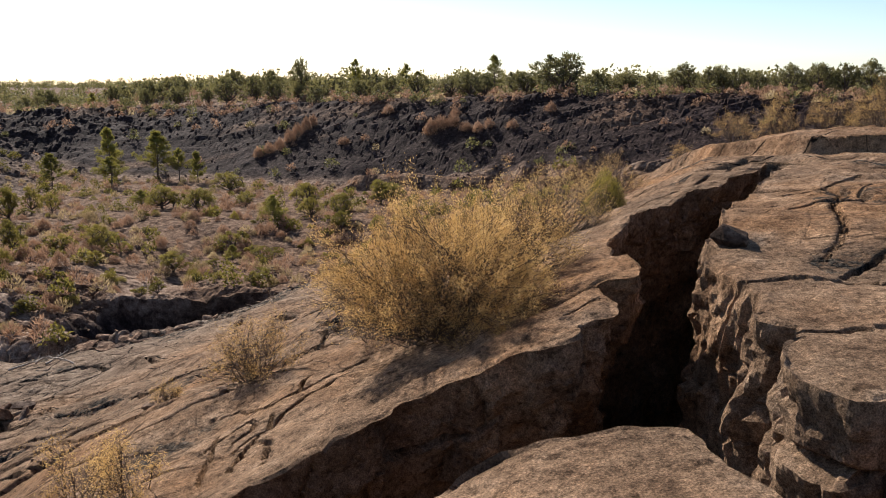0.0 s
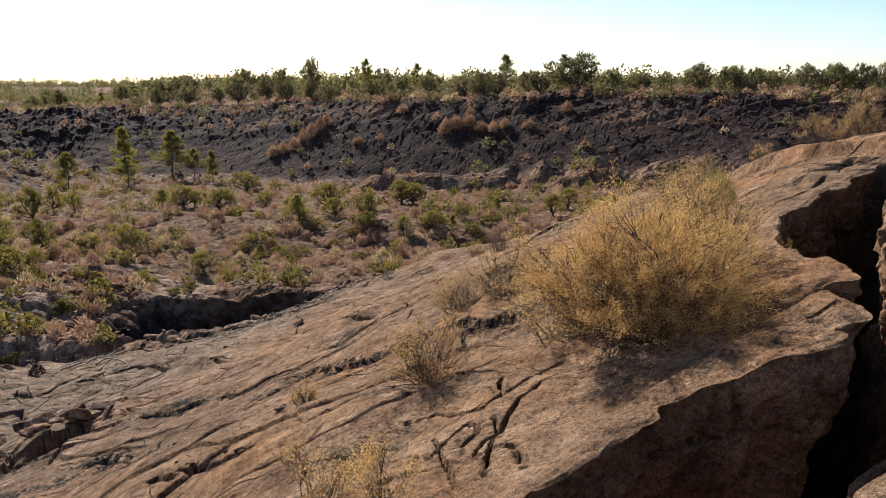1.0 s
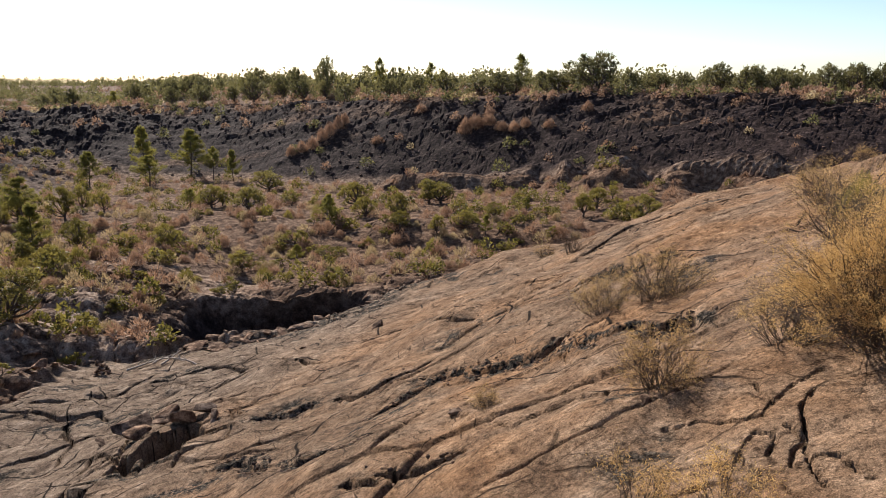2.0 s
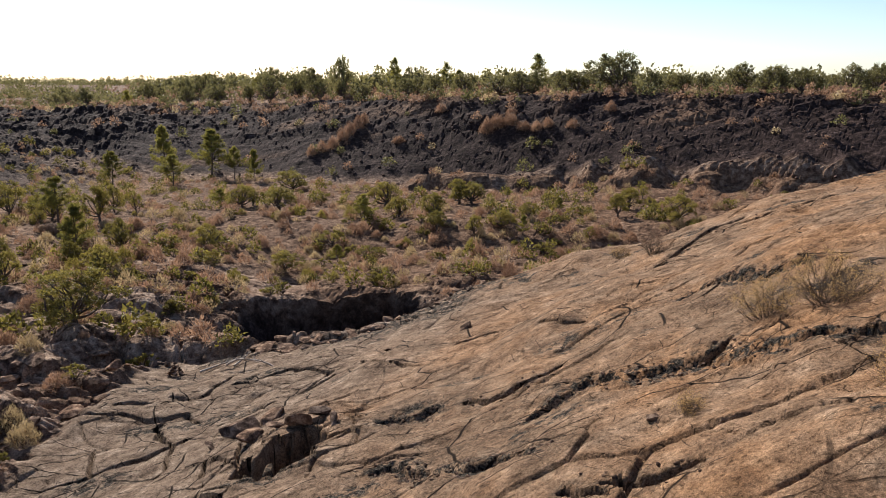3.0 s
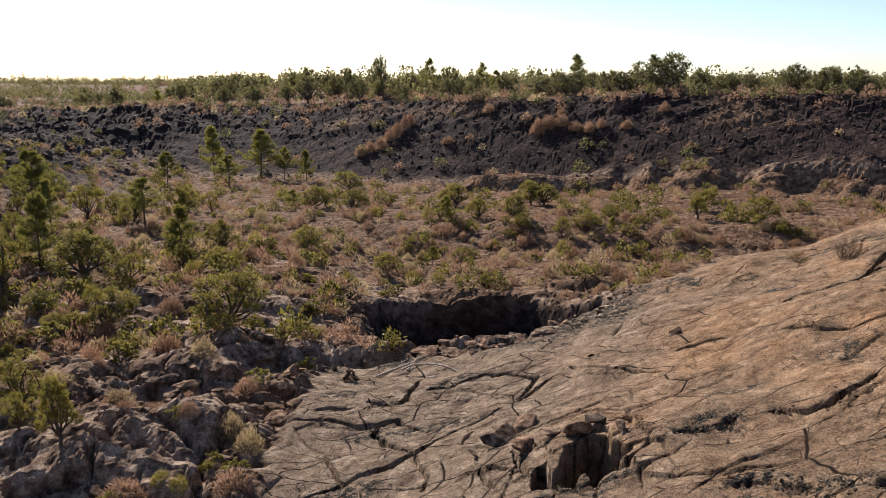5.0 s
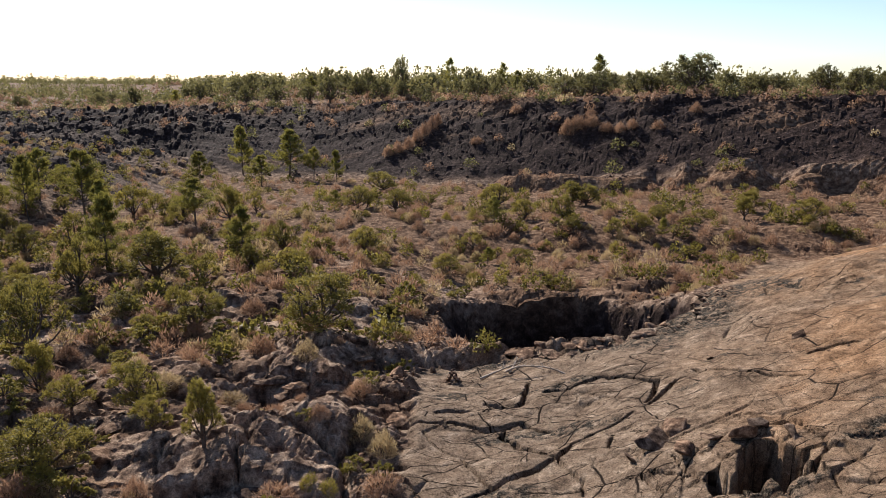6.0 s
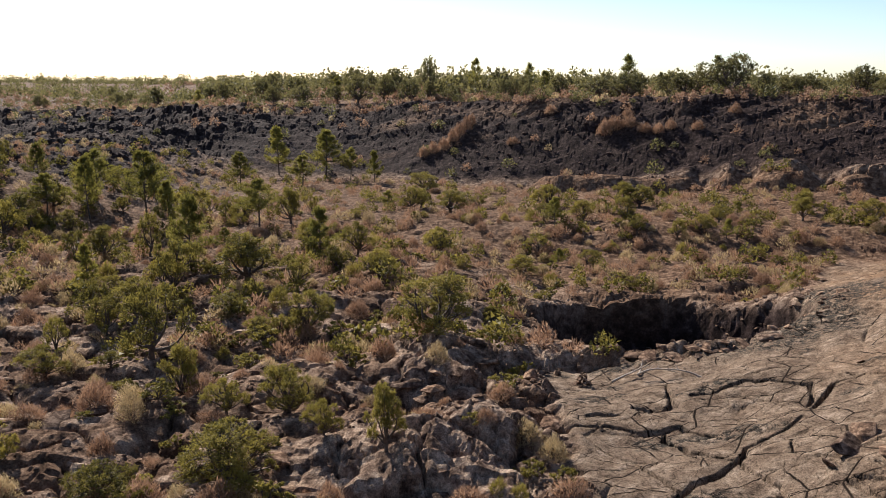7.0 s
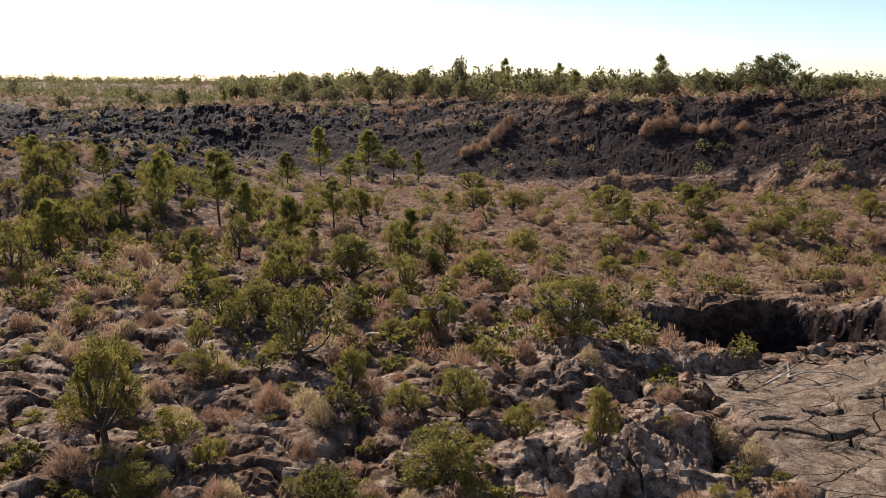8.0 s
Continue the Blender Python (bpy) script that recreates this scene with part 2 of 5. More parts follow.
RIM_Z = (5.0, 3.2, 2.7, 5.4, 6.1, 7.0, 7.7, 8.2, 8.4, 8.6, 8.8, 8.8)
PLAIN_Y = (14, 22, 30, 36, 44, 50, 60, 70, 80, 88, 100)
PLAIN_Z = (1.2, 1.2, 0.75, 0.65, 0.3, 0.0, -0.2, -0.65, -1.45, -1.75, -1.75)


BACK_X = (-2, 0, 3, 5.5, 8, 10, 14, 40)
BACK_Z = (0, 0.25, 0.5, 0.75, 1.05, 1.45, 1.6, 1.6)
STEP_Y = (9, 11.3, 12.4, 13.0, 15.0, 17.5)
STEP_X = (14, 9.5, 7.6, 6.3, 5.5, 4.6)
# open joints: near the crest, then down the flank
FINE_JOINTS = (
    ((-2.16, 6.39), (-1.86, 6.32), (-1.62, 6.01), (-1.47, 5.94), (-1.28, 6.17), (-0.99, 6.39), (-0.70, 6.51)),
    ((-1.28, 6.17), (-1.30, 6.43), (-1.24, 6.65)),
    ((-1.90, 5.40), (-1.72, 5.64), (-1.61, 5.73), (-1.53, 5.61), (-1.53, 5.52), (-1.66, 5.39)),
    ((-1.60, 5.13), (-1.48, 5.34), (-1.36, 5.39), (-1.40, 5.67)),
    ((-1.36, 5.39), (-1.17, 5.92), (-0.94, 6.17)),
    ((-1.25, 4.70), (-1.30, 5.09), (-1.43, 5.15)),
    ((-1.72, 4.71), (-1.81, 5.32), (-1.90, 5.75)),
    ((-1.53, 4.76), (-1.47, 5.13), (-1.42, 5.31)),
    ((0.03, 5.33), (0.18, 5.42), (0.29, 5.50)),
    ((0.92, 5.36), (1.06, 5.40), (1.20, 5.46)),
)
BLOCK_JOINTS = (
    ((4.51, 8.38), (3.90, 7.32), (3.60, 6.53), (3.34, 6.12), (2.98, 5.66)),
    ((4.00, 8.74), (4.45, 8.72), (5.12, 9.35), (5.91, 9.90)),
    ((2.15, 5.29), (2.56, 5.28), (2.92, 5.17), (3.10, 5.00), (4.2, 4.8)),
    ((2.06, 4.17), (2.23, 4.18), (2.40, 4.19), (3.0, 4.3)),
    ((2.95, 5.28), (3.19, 5.45), (3.48, 5.68), (4.3, 6.1)),
    ((2.57, 10.55), (3.35, 10.62), (4.03, 11.5), (4.6, 12.2)),
    ((3.28, 13.51), (4.12, 13.96)),
)
WIDE_JOINTS = (
    ((-3.17, 20.66), (-2.79, 20.94), (-2.28, 20.26), (-1.6, 20.3), (-0.62, 21.24), (-0.20, 21.30), (0.3, 20.7)),
    ((-0.62, 21.24), (0.44, 22.38), (1.30, 22.90), (2.80, 23.63)),
    ((2.49, 22.93), (2.95, 22.49), (4.36, 23.27), (5.70, 23.59)),
    ((-4.52, 18.26), (-3.96, 17.37), (-3.30, 16.87), (-2.60, 16.68), (-2.10, 16.67), (-1.27, 17.21)),
    ((-6.36, 14.16), (-5.89, 13.64), (-5.47, 13.60), (-5.01, 13.80), (-4.39, 14.10)),
    ((-4.92, 8.01), (-4.72, 7.89), (-4.44, 7.72), (-4.21, 7.71), (-3.95, 7.65)),
    ((-5.33, 8.28), (-5.18, 7.96), (-4.94, 7.80)),
    ((-6.43, 19.76), (-5.96, 19.84), (-5.25, 19.42)),
    ((-2.68, 11.36), (-2.38, 11.49), (-2.11, 11.68)),
)
RUBBLE_JOINTS = (
    ((-5.22, 11.97), (-4.68, 12.28), (-4.13, 12.51), (-3.74, 12.02), (-3.37, 11.78), (-2.95, 11.53), (-2.68, 11.36), (-2.36, 10.6), (-2.02, 10.25), (-0.9, 9.4)),
    ((-8.05, 14.36), (-7.71, 14.37), (-7.26, 14.15), (-6.96, 14.40)),
    ((-7.89, 11.73), (-7.43, 11.53), (-6.87, 10.83), (-6.43, 10.38), (-5.95, 10.28), (-5.50, 9.89)),
    ((-1.6, 15.4), (-1.0, 15.2), (-0.5, 14.2), (0.1, 14.0)),
)
PLATE_JOINTS = (
    ((-17.3, 20.1), (-16.62, 20.19), (-16.02, 20.32), (-15.32, 19.92), (-14.72, 19.82), (-14.36, 19.99), (-14.17, 20.06), (-13.77, 19.59), (-13.47, 19.17)),
    ((-14.69, 19.64), (-14.74, 19.37), (-14.47, 18.76), (-13.88, 17.82), (-13.56, 17.37), (-13.32, 17.66), (-13.02, 18.21), (-12.56, 18.19)),
    ((-13.56, 17.37), (-13.89, 17.16), (-14.35, 16.84), (-14.85, 16.68), (-15.20, 16.33), (-16.1, 15.9)),
    ((-16.59, 20.97), (-16.17, 21.23), (-15.61, 21.08)),
    ((-13.22, 21.87), (-12.50, 21.80), (-11.99, 21.96), (-11.49, 22.14), (-10.73, 21.72), (-10.11, 21.00), (-10.40, 20.15), (-10.75, 19.72)),
    ((-15.05, 21.50), (-14.28, 21.20), (-13.97, 21.36), (-13.78, 22.38), (-13.55, 23.40)),
    ((-10.79, 19.41), (-10.22, 19.96), (-9.62, 20.60), (-9.12, 20.38)),
)
THIN_JOINTS = (
    ((-9.14, 20.85), (-8.61, 19.57), (-8.00, 19.07), (-7.29, 18.19)),
    ((-11.32, 15.58), (-11.20, 14.92), (-11.03, 14.33), (-11.27, 14.68), (-11.85, 15.36)),
    ((-12.04, 15.34), (-11.80, 14.31)),
    ((-9.44, 15.91), (-9.05, 15.89), (-8.65, 15.07), (-8.46, 14.89)),
    ((-12.38, 17.09), (-12.24, 17.41), (-12.10, 17.77)),
    ((-13.56, 17.37), (-13.4, 16.6), (-13.2, 15.9), (-13.3, 15.2)),
    ((-12.56, 18.19), (-11.9, 18.5), (-11.3, 18.9)),
    ((-15.20, 16.33), (-15.6, 17.3), (-15.9, 18.2)),
)


def joints(x, y, lines, width, depth, seed, step=0.0):
    """How deep open joints cut the surface, ragged in width, with one lip a little higher."""
    cut = np.zeros(np.shape(x))
    wob = 0.10 * wave(x * 2.3, y * 2.3, seed) + 0.04 * wave(x * 7, y * 7, seed + 1)
    for line in lines:
        xs, ys = [q[0] for q in line], [q[1] for q in line]
        box = (x > min(xs) - 1) & (x < max(xs) + 1) & (y > min(ys) - 1) & (y < max(ys) + 1)
        if not box.any():
            continue
        bx, by = x[box], y[box]
        d, along = reach(bx + wob[box] * min(1, width * 7), by + wob[box] * min(0.7, width * 5), line)
        w = width * (0.75 + 0.4 * np.sin(np.clip(along, 0.04, 0.96) * math.pi)) * (1 + 0.45 * wave(bx * 1.7, by * 1.7, seed + 2))
        cut[box] = np.maximum(cut[box], depth * ease(w, w * 0.45, d) + step * ease(4 * w, w, d) * (0.5 + 0.5 * wave(bx * 9, by * 9, seed + 3)))
    return cut


def zones(x, y):
    """How far each place belongs to the smooth lava slab, the broken lava, the far slope, the upland and the pit."""
    u = x - crest(y)
    slab_edge = -17.4 + 0.6 * wave(y * 0.35, y * 0 + 3.0, 5) + 0.35 * wave(y * 1.3, y * 0 + 7.0, 6)
    back_edge = 26.3 + 1.6 * np.clip(x + 9, 0, 40) + 0.8 * wave(x * 0.4, x * 0 + 2.0, 8)
    slab = ease(-0.25, 0.35, x - slab_edge) * ease(-0.6, 0.6, back_edge - y) * ease(50, 44, y)
    foot = np.interp(x, FOOT_X, FOOT_Y) + 1.5 * wave(x * 0.08, x * 0, 11) + 0.8 * wave(x * 0.3, x * 0 + 5, 12)
    climb = (y - foot) / (np.interp(x, RIM_X, RIM_Y) - foot)
    px, py = (x + 10.8) / 5.8, (y - 32.2) / 5.8
    pit = px * px + py * py + 0.15 * wave(x * 0.3, y * 0.3, 13) + 0.05 * wave(x * 1.1, y * 1.1, 14) + 0.15 * px * py
    return u, slab * ease(0.85, 1.06, pit), climb, pit


def land(x, y, fine=True):
    """Height of the ground."""
    x, y = np.asarray(x, float), np.asarray(y, float)
    u, slab, climb, pit = zones(x, y)
    ridge = np.interp(u + 0.25 * wave(x * 0.25, y * 0.25, 21), RIDGE_U, RIDGE_Z)
    ridge = ridge - 0.22 * np.clip(y - 27.5, 0, 60) - 0.4 * ease(14, 2, y) * ease(-3, -12, u)
    ridge = ridge + 0.22 * fbm(x * 0.22, y * 0.3, 22, 3) * ease(0, -5, u) - 0.13 * ease(7, 5, y)
    # the back of the hump sinks towards the east
    ridge = ridge - np.interp(x, BACK_X, BACK_Z) * ease(13.5, 22, y)
    # an upper sheet of lava that ends in a low step along the crest
    ridge = ridge + 0.30 * ease(-0.13, 0.13, x - np.interp(y, STEP_Y, STEP_X) + 0.25 * wave(x * 1.1, y * 1.1, 25)) * ease(21, 17, y)
    basin = np.interp(y, PLAIN_Y, PLAIN_Z) - (0.2 + 0.65 * ease(22, 27, y) + 0.3 * ease(30, 38, y)) * ease(-22, -15, x) * ease(54, 48, y) + 0.35 * fbm(x * 0.1, y * 0.1, 23, 3)
    basin = basin + 4.2 * ease(-40, -62, x) * ease(44, 62, y) + 0.7 * ease(0, 12, x) * ease(58, 68, y)
    base = soft_max(ridge, basin, 0.5)
    # the far side: a rough slope of old lava up to a flat upland
    rim = np.interp(x, RIM_X, RIM_Z)
    top = rim + (7.9 - 0.9 * ease(-30, -60, x) - rim) * ease(1.0, 2.4, climb - 1.6 * ease(-60, -100, x) * ease(4.5, 2.6, climb)) + 0.35 * fbm(x * 0.03, y * 0.03, 24, 3)
    top = top - 0.0095 * np.clip(y - 230, 0, 2700)
    rise = (ease(0.0, 1.0, climb) * 0.2 + np.clip(climb, 0, 1) * 0.8) ** (1 - 0.42 * ease(-6, 16, x))
    base = base + (top - base) * rise
    # tilted slabs at the foot of the slope
    d1, a1 = reach(x, y, ((-9, 81.5), (-3, 80.2), (4, 79.5)))
    d2, a2 = reach(x, y, ((9, 76.5), (14, 74), (22, 70), (28, 67)))
    base = base + 1.5 * ease(3.4, 0.3, d1 + 0.7 * wave(x * 0.5, y * 0.5, 26)) + 1.7 * ease(4.2, 0.3, d2 + 0.9 * wave(x * 0.5, y * 0.5, 27)) * ease(-0.5, 0.3, wave(x * 0.22, y * 0.22, 28))
    # a collapsed hollow with a sheer far wall
    hole = ease(1.04, 0.40 + 0.42 * ease(33.5, 36.5, y) * ease(-7, -10, x), pit)
    base = base - hole * np.clip(base + 3.3, 0, 9)
    if not fine:
        return base
    upland = ease(1.0, 1.25, climb)
    slope = ease(0.02, 0.15, climb) * (1 - upland)
    rough = np.clip(1 - slab, 0, 1) * (1 - np.clip(slope + upland, 0, 1))
    rubble = rough * (0.25 + 0.75 * ease(-0.25, 0.35, ease(46, 30, y) + 0.6 * wave(x * 0.16, y * 0.16, 31) - 0.4))
    gap1, hi1 = blocks(x * 0.42 + 0.3 * wave(x * 0.8, y * 0.8, 41), y * 0.8 + 0.3 * wave(x * 0.8, y * 0.8, 42), 43)
    gap2, hi2 = blocks(x * 1.7, y * 2.2, 53)
    gap3, hi3 = blocks(x * 4.2, y * 4.6, 63)
    ropes = 0.018 * np.sin(22 * (0.6 * x + y + 0.5 * wave(x * 0.9, y * 0.9, 37))) * ease(0.0, 0.5, wave(x * 0.25, y * 0.25, 38))
    broken = 0.17 * hi1 + 0.12 * ease(0.0, 0.3, gap1) - 0.10 - 0.20 * ease(0.07, 0.0, gap1) + 0.05 * hi2 - 0.06 * ease(0.10, 0.0, gap2) + 0.012 * hi3 + 0.42 * fbm(x * 0.22, y * 0.3, 35, 3) + ropes
    rubble = rubble * (1 + 0.7 * ease(-24, -21, x) * ease(30, 26, y)) * (0.35 + 0.65 * ease(5, 10, y))
    base = base + rubble * broken + 0.05 * rough * fbm(x * 1.1, y * 1.1, 33, 3)
    gap4, hi4 = blocks(x * 0.20 + 0.3 * wave(x * 0.5, y * 0.5, 71), y * 0.62 + 0.3 * wave(x * 0.2, y * 0.4, 72), 73)
    gap8, hi8 = blocks(x * 0.7 + 0.3 * wave(x, y, 75), y * 0.9 + 0.3 * wave(x * 0.7, y, 76), 77)
    crown = ease(0.35, 0.75, climb)
    craggy = (0.15 + 0.2 * crown) * hi4 - 0.12 * ease(0.12, 0.0, gap4) + (0.10 + 0.22 * crown) * hi8 - 0.10 * ease(0.12, 0, gap8) + (0.25 + 0.35 * crown) * fbm(x * 0.10, y * 0.3, 36, 4)
    west = ease(-43, -56, x + 4 * wave(x * 0.1, y * 0.1, 175)) * ease(57, 66, y) * (1 - upland)
    gap9, hi9 = blocks(x * 0.3 + 0.3 * wave(x * 0.4, y * 0.4, 85), y * 0.42 + 0.3 * wave(x * 0.4, y * 0.4, 86), 87)
    base = base + west * (0.34 * hi9 - 0.2 * ease(0.12, 0.0, gap9) + 0.3 * hi8 + 0.9 * fbm(x * 0.07, y * 0.12, 88, 3))
    base = base + slope * craggy * 0.62 + upland * 0.18 * fbm(x * 0.15, y * 0.15, 34, 4)
    # plates of the smooth slab, with stepped joints
    gap5, hi5 = blocks(x * 0.24 + 0.10 * wave(x * 0.6, y * 0.6, 81), y * 0.55 - x * 0.08 + 0.12 * wave(x * 0.5, y * 0.5, 82), 83)
    gap6, hi6 = blocks(x * 0.8 + 0.2 * wave(x * 2, y * 2, 91), y * 1.5 + 0.2 * wave(x * 2, y * 2, 92), 93)
    split = ease(-0.1, 0.5, wave(x * 0.21, y * 0.21, 95))
    shown = ease(-0.2, 0.3, wave(x * 0.35, y * 0.35, 94))
    sheet = 0.04 * hi5 - 0.10 * shown * ease(0.035, 0.0, gap5) + split * (0.03 * hi6 - 0.05 * ease(0.05, 0.0, gap6))
    sheet = sheet + 0.065 * fbm(x * 0.9, y * 0.9, 96, 3) + 0.012 * fbm(x * 6, y * 6, 97, 3)
    base = base + slab * sheet * (0.12 + 0.88 * ease(3.3, 5.2, y))
    base = base - joints(x, y, FINE_JOINTS, 0.016, 0.16, 101) - joints(x, y, BLOCK_JOINTS, 0.025, 0.2, 103)
    base = base - joints(x, y, WIDE_JOINTS, 0.07, 0.30, 111, 0.03) - joints(x, y, PLATE_JOINTS, 0.08, 0.30, 121, 0.03)
    base = base - joints(x, y, RUBBLE_JOINTS, 0.20, 0.13, 115, 0.06) - joints(x, y, THIN_JOINTS, 0.055, 0.2, 125)
    # a small roof collapse in the slab, ringed by tipped plates
    hx, hy = x + 10.05, y - 14.1
    ring = np.hypot(hx * 0.95 - hy * 0.35, hy * 0.85) + 0.25 * wave(x * 1.6, y * 1.6, 131)
    gap7, hi7 = blocks(x * 1.3, y * 1.3, 133)
    ring = ring + 0.3 * hi7
    base = base + ease(1.9, 1.2, ring) * (0.13 * hi7 - 0.22 * ease(0.08, 0.0, gap7)) - 2.2 * ease(0.78, 0.62, ring)
    return base

def grid_mesh(name, X, Y, Z, masks, material, covered=None):
    """A sheet from arrays of rows and columns, left out where a finer sheet covers it."""
    rows, cols = X.shape
    me = bpy.data.meshes.new(name)
    me.vertices.add(rows * cols)
    me.vertices.foreach_set("co", np.stack([X, Y, Z], -1).astype(np.float32).ravel())
    a = (np.arange(rows - 1)[:, None] * cols + np.arange(cols - 1)[None, :]).ravel()
    quads = np.stack([a, a + 1, a + cols + 1, a + cols], -1).astype(np.int32)
    if covered is not None:
        quads = quads[~covered.ravel()[quads].all(axis=1)]
    me.loops.add(quads.size)
    me.loops.foreach_set("vertex_index", quads.ravel())
    me.polygons.add(len(quads))
    me.polygons.foreach_set("loop_start", np.arange(len(quads), dtype=np.int32) * 4)
    me.polygons.foreach_set("use_smooth", (masks["slab"].ravel()[quads[:, 0]] > 0.5))
    me.update(calc_edges=True)
    for key, values in masks.items():
        me.attributes.new(key, "FLOAT", "POINT").data.foreach_set("value", np.asarray(values, np.float32).ravel())
    me.materials.append(material)
    return me


def cover(x, y):
    """What lies on the ground, for its material, and the shade put into the pit's colour."""
    u, slab, climb, pit = zones(x, y)
    upland = ease(0.95, 1.3, climb)
    slope = ease(0.0, 0.12, climb) * (1 - upland) * (1 - 0.75 * ease(0.0, 0.5, fbm(x * 0.06, y * 0.14, 172, 3) + 0.9 * (climb - 0.9)))
    plain = (1 - slab) * (1 - ease(-0.02, 0.06, climb))
    soil = plain * ease(-0.2, 0.5, ease(24, 46, y) + 0.7 * wave(x * 0.16, y * 0.16, 31) - 0.25) + ease(0.02, 0.12, climb)
    gravel = slab * np.clip(9 * joints(x, y, RUBBLE_JOINTS, 0.42, 0.1, 115, 0.06) + 4 * joints(x, y, WIDE_JOINTS, 0.26, 0.1, 111, 0.06) + 3 * joints(x, y, PLATE_JOINTS, 0.2, 0.06, 121, 0.03), 0, 1)
    gravel = np.maximum(gravel, slab * ease(0.35, 0.7, fbm(x * 0.35, y * 0.6, 171, 4)))
    gravel = np.maximum(gravel, slab * ease(2.1, 1.4, pit + 0.4 * wave(x * 0.5, y * 0.5, 178)) * ease(-12, -10, x))
    soil = np.maximum(soil, 0.9 * plain * ease(-20.5, -24, x) * ease(-0.25, 0.2, fbm(x * 0.4, y * 0.5, 173, 3)))
    soil = soil * (1 - 0.9 * ease(-43, -52, x + 0.35 * (y - 80) + 4 * wave(x * 0.1, y * 0.1, 175)) * ease(57, 66, y) * ease(0.4, 0.0, climb))
    bare = ease(-43, -52, x + 0.35 * (y - 80) + 4 * wave(x * 0.1, y * 0.1, 175)) * ease(57, 66, y) * ease(0.4, 0.0, climb)
    bare = np.maximum(bare, ease(-62, -80, x + 8 * wave(x * 0.03, y * 0.03, 176)) * ease(0.5, 0.9, climb) * ease(-0.1, 0.3, wave(x * 0.03, y * 0.05, 177) + 0.15) * ease(260, 190, y))
    # the hollow's shade is painted here: its walls take the dark slope colour
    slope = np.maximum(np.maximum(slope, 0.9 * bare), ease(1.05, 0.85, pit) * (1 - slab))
    return {"slab": slab, "slope": slope, "soil": np.clip(soil, 0, 1), "gravel": gravel, "lined": slab * (0.3 * ease(3.0, 4.5, y) + 0.7 * ease(4.6, 8.0, y)), "worn": ease(-9, -19, u + 2.5 * wave(x * 0.2, y * 0.2, 174))}


rows_y = [-2500, -900, -300, -150, -90, -60, -45, -34, -26] + [-20 + 0.6 * k for k in range(47)]
while rows_y[-1] < 150:
    rows_y.append(rows_y[-1] * 1.0064)
while rows_y[-1] < 3000:
    rows_y.append(rows_y[-1] * 1.035)
yy = np.array(rows_y)
spread = np.concatenate([-1 - np.geomspace(3, 0.002, 16), np.linspace(-1, 1, 700), 1 + np.geomspace(0.002, 3, 16)])
half = 17 + 0.62 * np.clip(yy, 0, None)
outer = np.sign(spread) * np.clip(np.abs(spread) - 1, 0, None)
gx = -13 + spread[None, :].clip(-1, 1) * half[:, None] + outer[None, :] * np.maximum(600, half[:, None])
gy = np.repeat(yy[:, None], len(spread), 1)
gz = land(gx, gy)


def within(x, y, x0, x1, y0, y1):
    return np.minimum(np.minimum(x - x0, x1 - x), np.minimum(y - y0, y1 - y))


deep_in = np.maximum(within(gx, gy, -7.6, 10.6, 1.9, 15.6), within(gx, gy, -18.6, 4.6, 9.6, 27.2))
gz = gz - 8.0 * ease(0.4, 1.0, deep_in)
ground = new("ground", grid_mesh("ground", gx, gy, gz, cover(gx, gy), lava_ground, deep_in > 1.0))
tagged(ground, "brown cracked lava slabs, dark rubble and sandy scrubland reaching the horizon", "ground", kind="structure")

# the cracked flank of the slab
fy = [9.0]
while fy[-1] < 28:
    fy.append(fy[-1] + 0.0032 * fy[-1])
fx, fyy = np.meshgrid(np.arange(-19.2, 5.2, 0.045), np.array(fy))
fz = land(fx, fyy) - 0.6 * ease(0.25, 0.0, within(fx, fyy, -19.2, 5.2, 9.0, 28.0)) - 8.0 * ease(0.4, 1.0, within(fx, fyy, -7.6, 10.6, 1.9, 15.6))
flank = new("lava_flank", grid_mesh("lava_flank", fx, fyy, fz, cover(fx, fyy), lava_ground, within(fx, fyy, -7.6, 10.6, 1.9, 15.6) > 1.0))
tagged(flank, "brown lava flank broken into plates by open cracks", "lava slab", kind="structure")

ny = [1.0]
while ny[-1] < 16.6:
    ny.append(ny[-1] + max(0.02, 0.0046 * ny[-1]))
nx, nyy = np.meshgrid(np.concatenate([np.arange(-8.4, -2.6, 0.045), np.arange(-2.6, 3.0, 0.022), np.arange(3.0, 11.4, 0.05)]), np.array(ny))
nz = land(nx, nyy) - 0.6 * ease(0.25, 0.0, np.minimum(np.minimum(nx + 8.4, 11.4 - nx), np.minimum(nyy - 1.0, 16.6 - nyy)))
# the crest is split by a deep fissure that forks round a front block
LEFT_LIP = ((5.3, 12.3), (4.5, 11.4), (3.33, 10.15), (2.69, 9.5), (2.35, 9.08), (1.95, 8.4), (1.62, 7.5), (1.58, 6.9), (1.64, 6.35), (1.5, 5.95), (1.26, 5.85), (1.22, 5.56),
            (1.31, 5.38), (1.22, 5.12), (0.93, 5.1), (0.89, 4.88), (0.62, 4.9), (0.38, 4.9), (0.0, 5.05), (-0.3, 4.92), (-0.35, 4.64), (-0.58, 4.6), (-0.84, 4.5), (-1.1, 4.4),
            (-1.3, 4.3), (-1.5, 4.15), (-1.9, 4.0), (-2.6, 3.8))
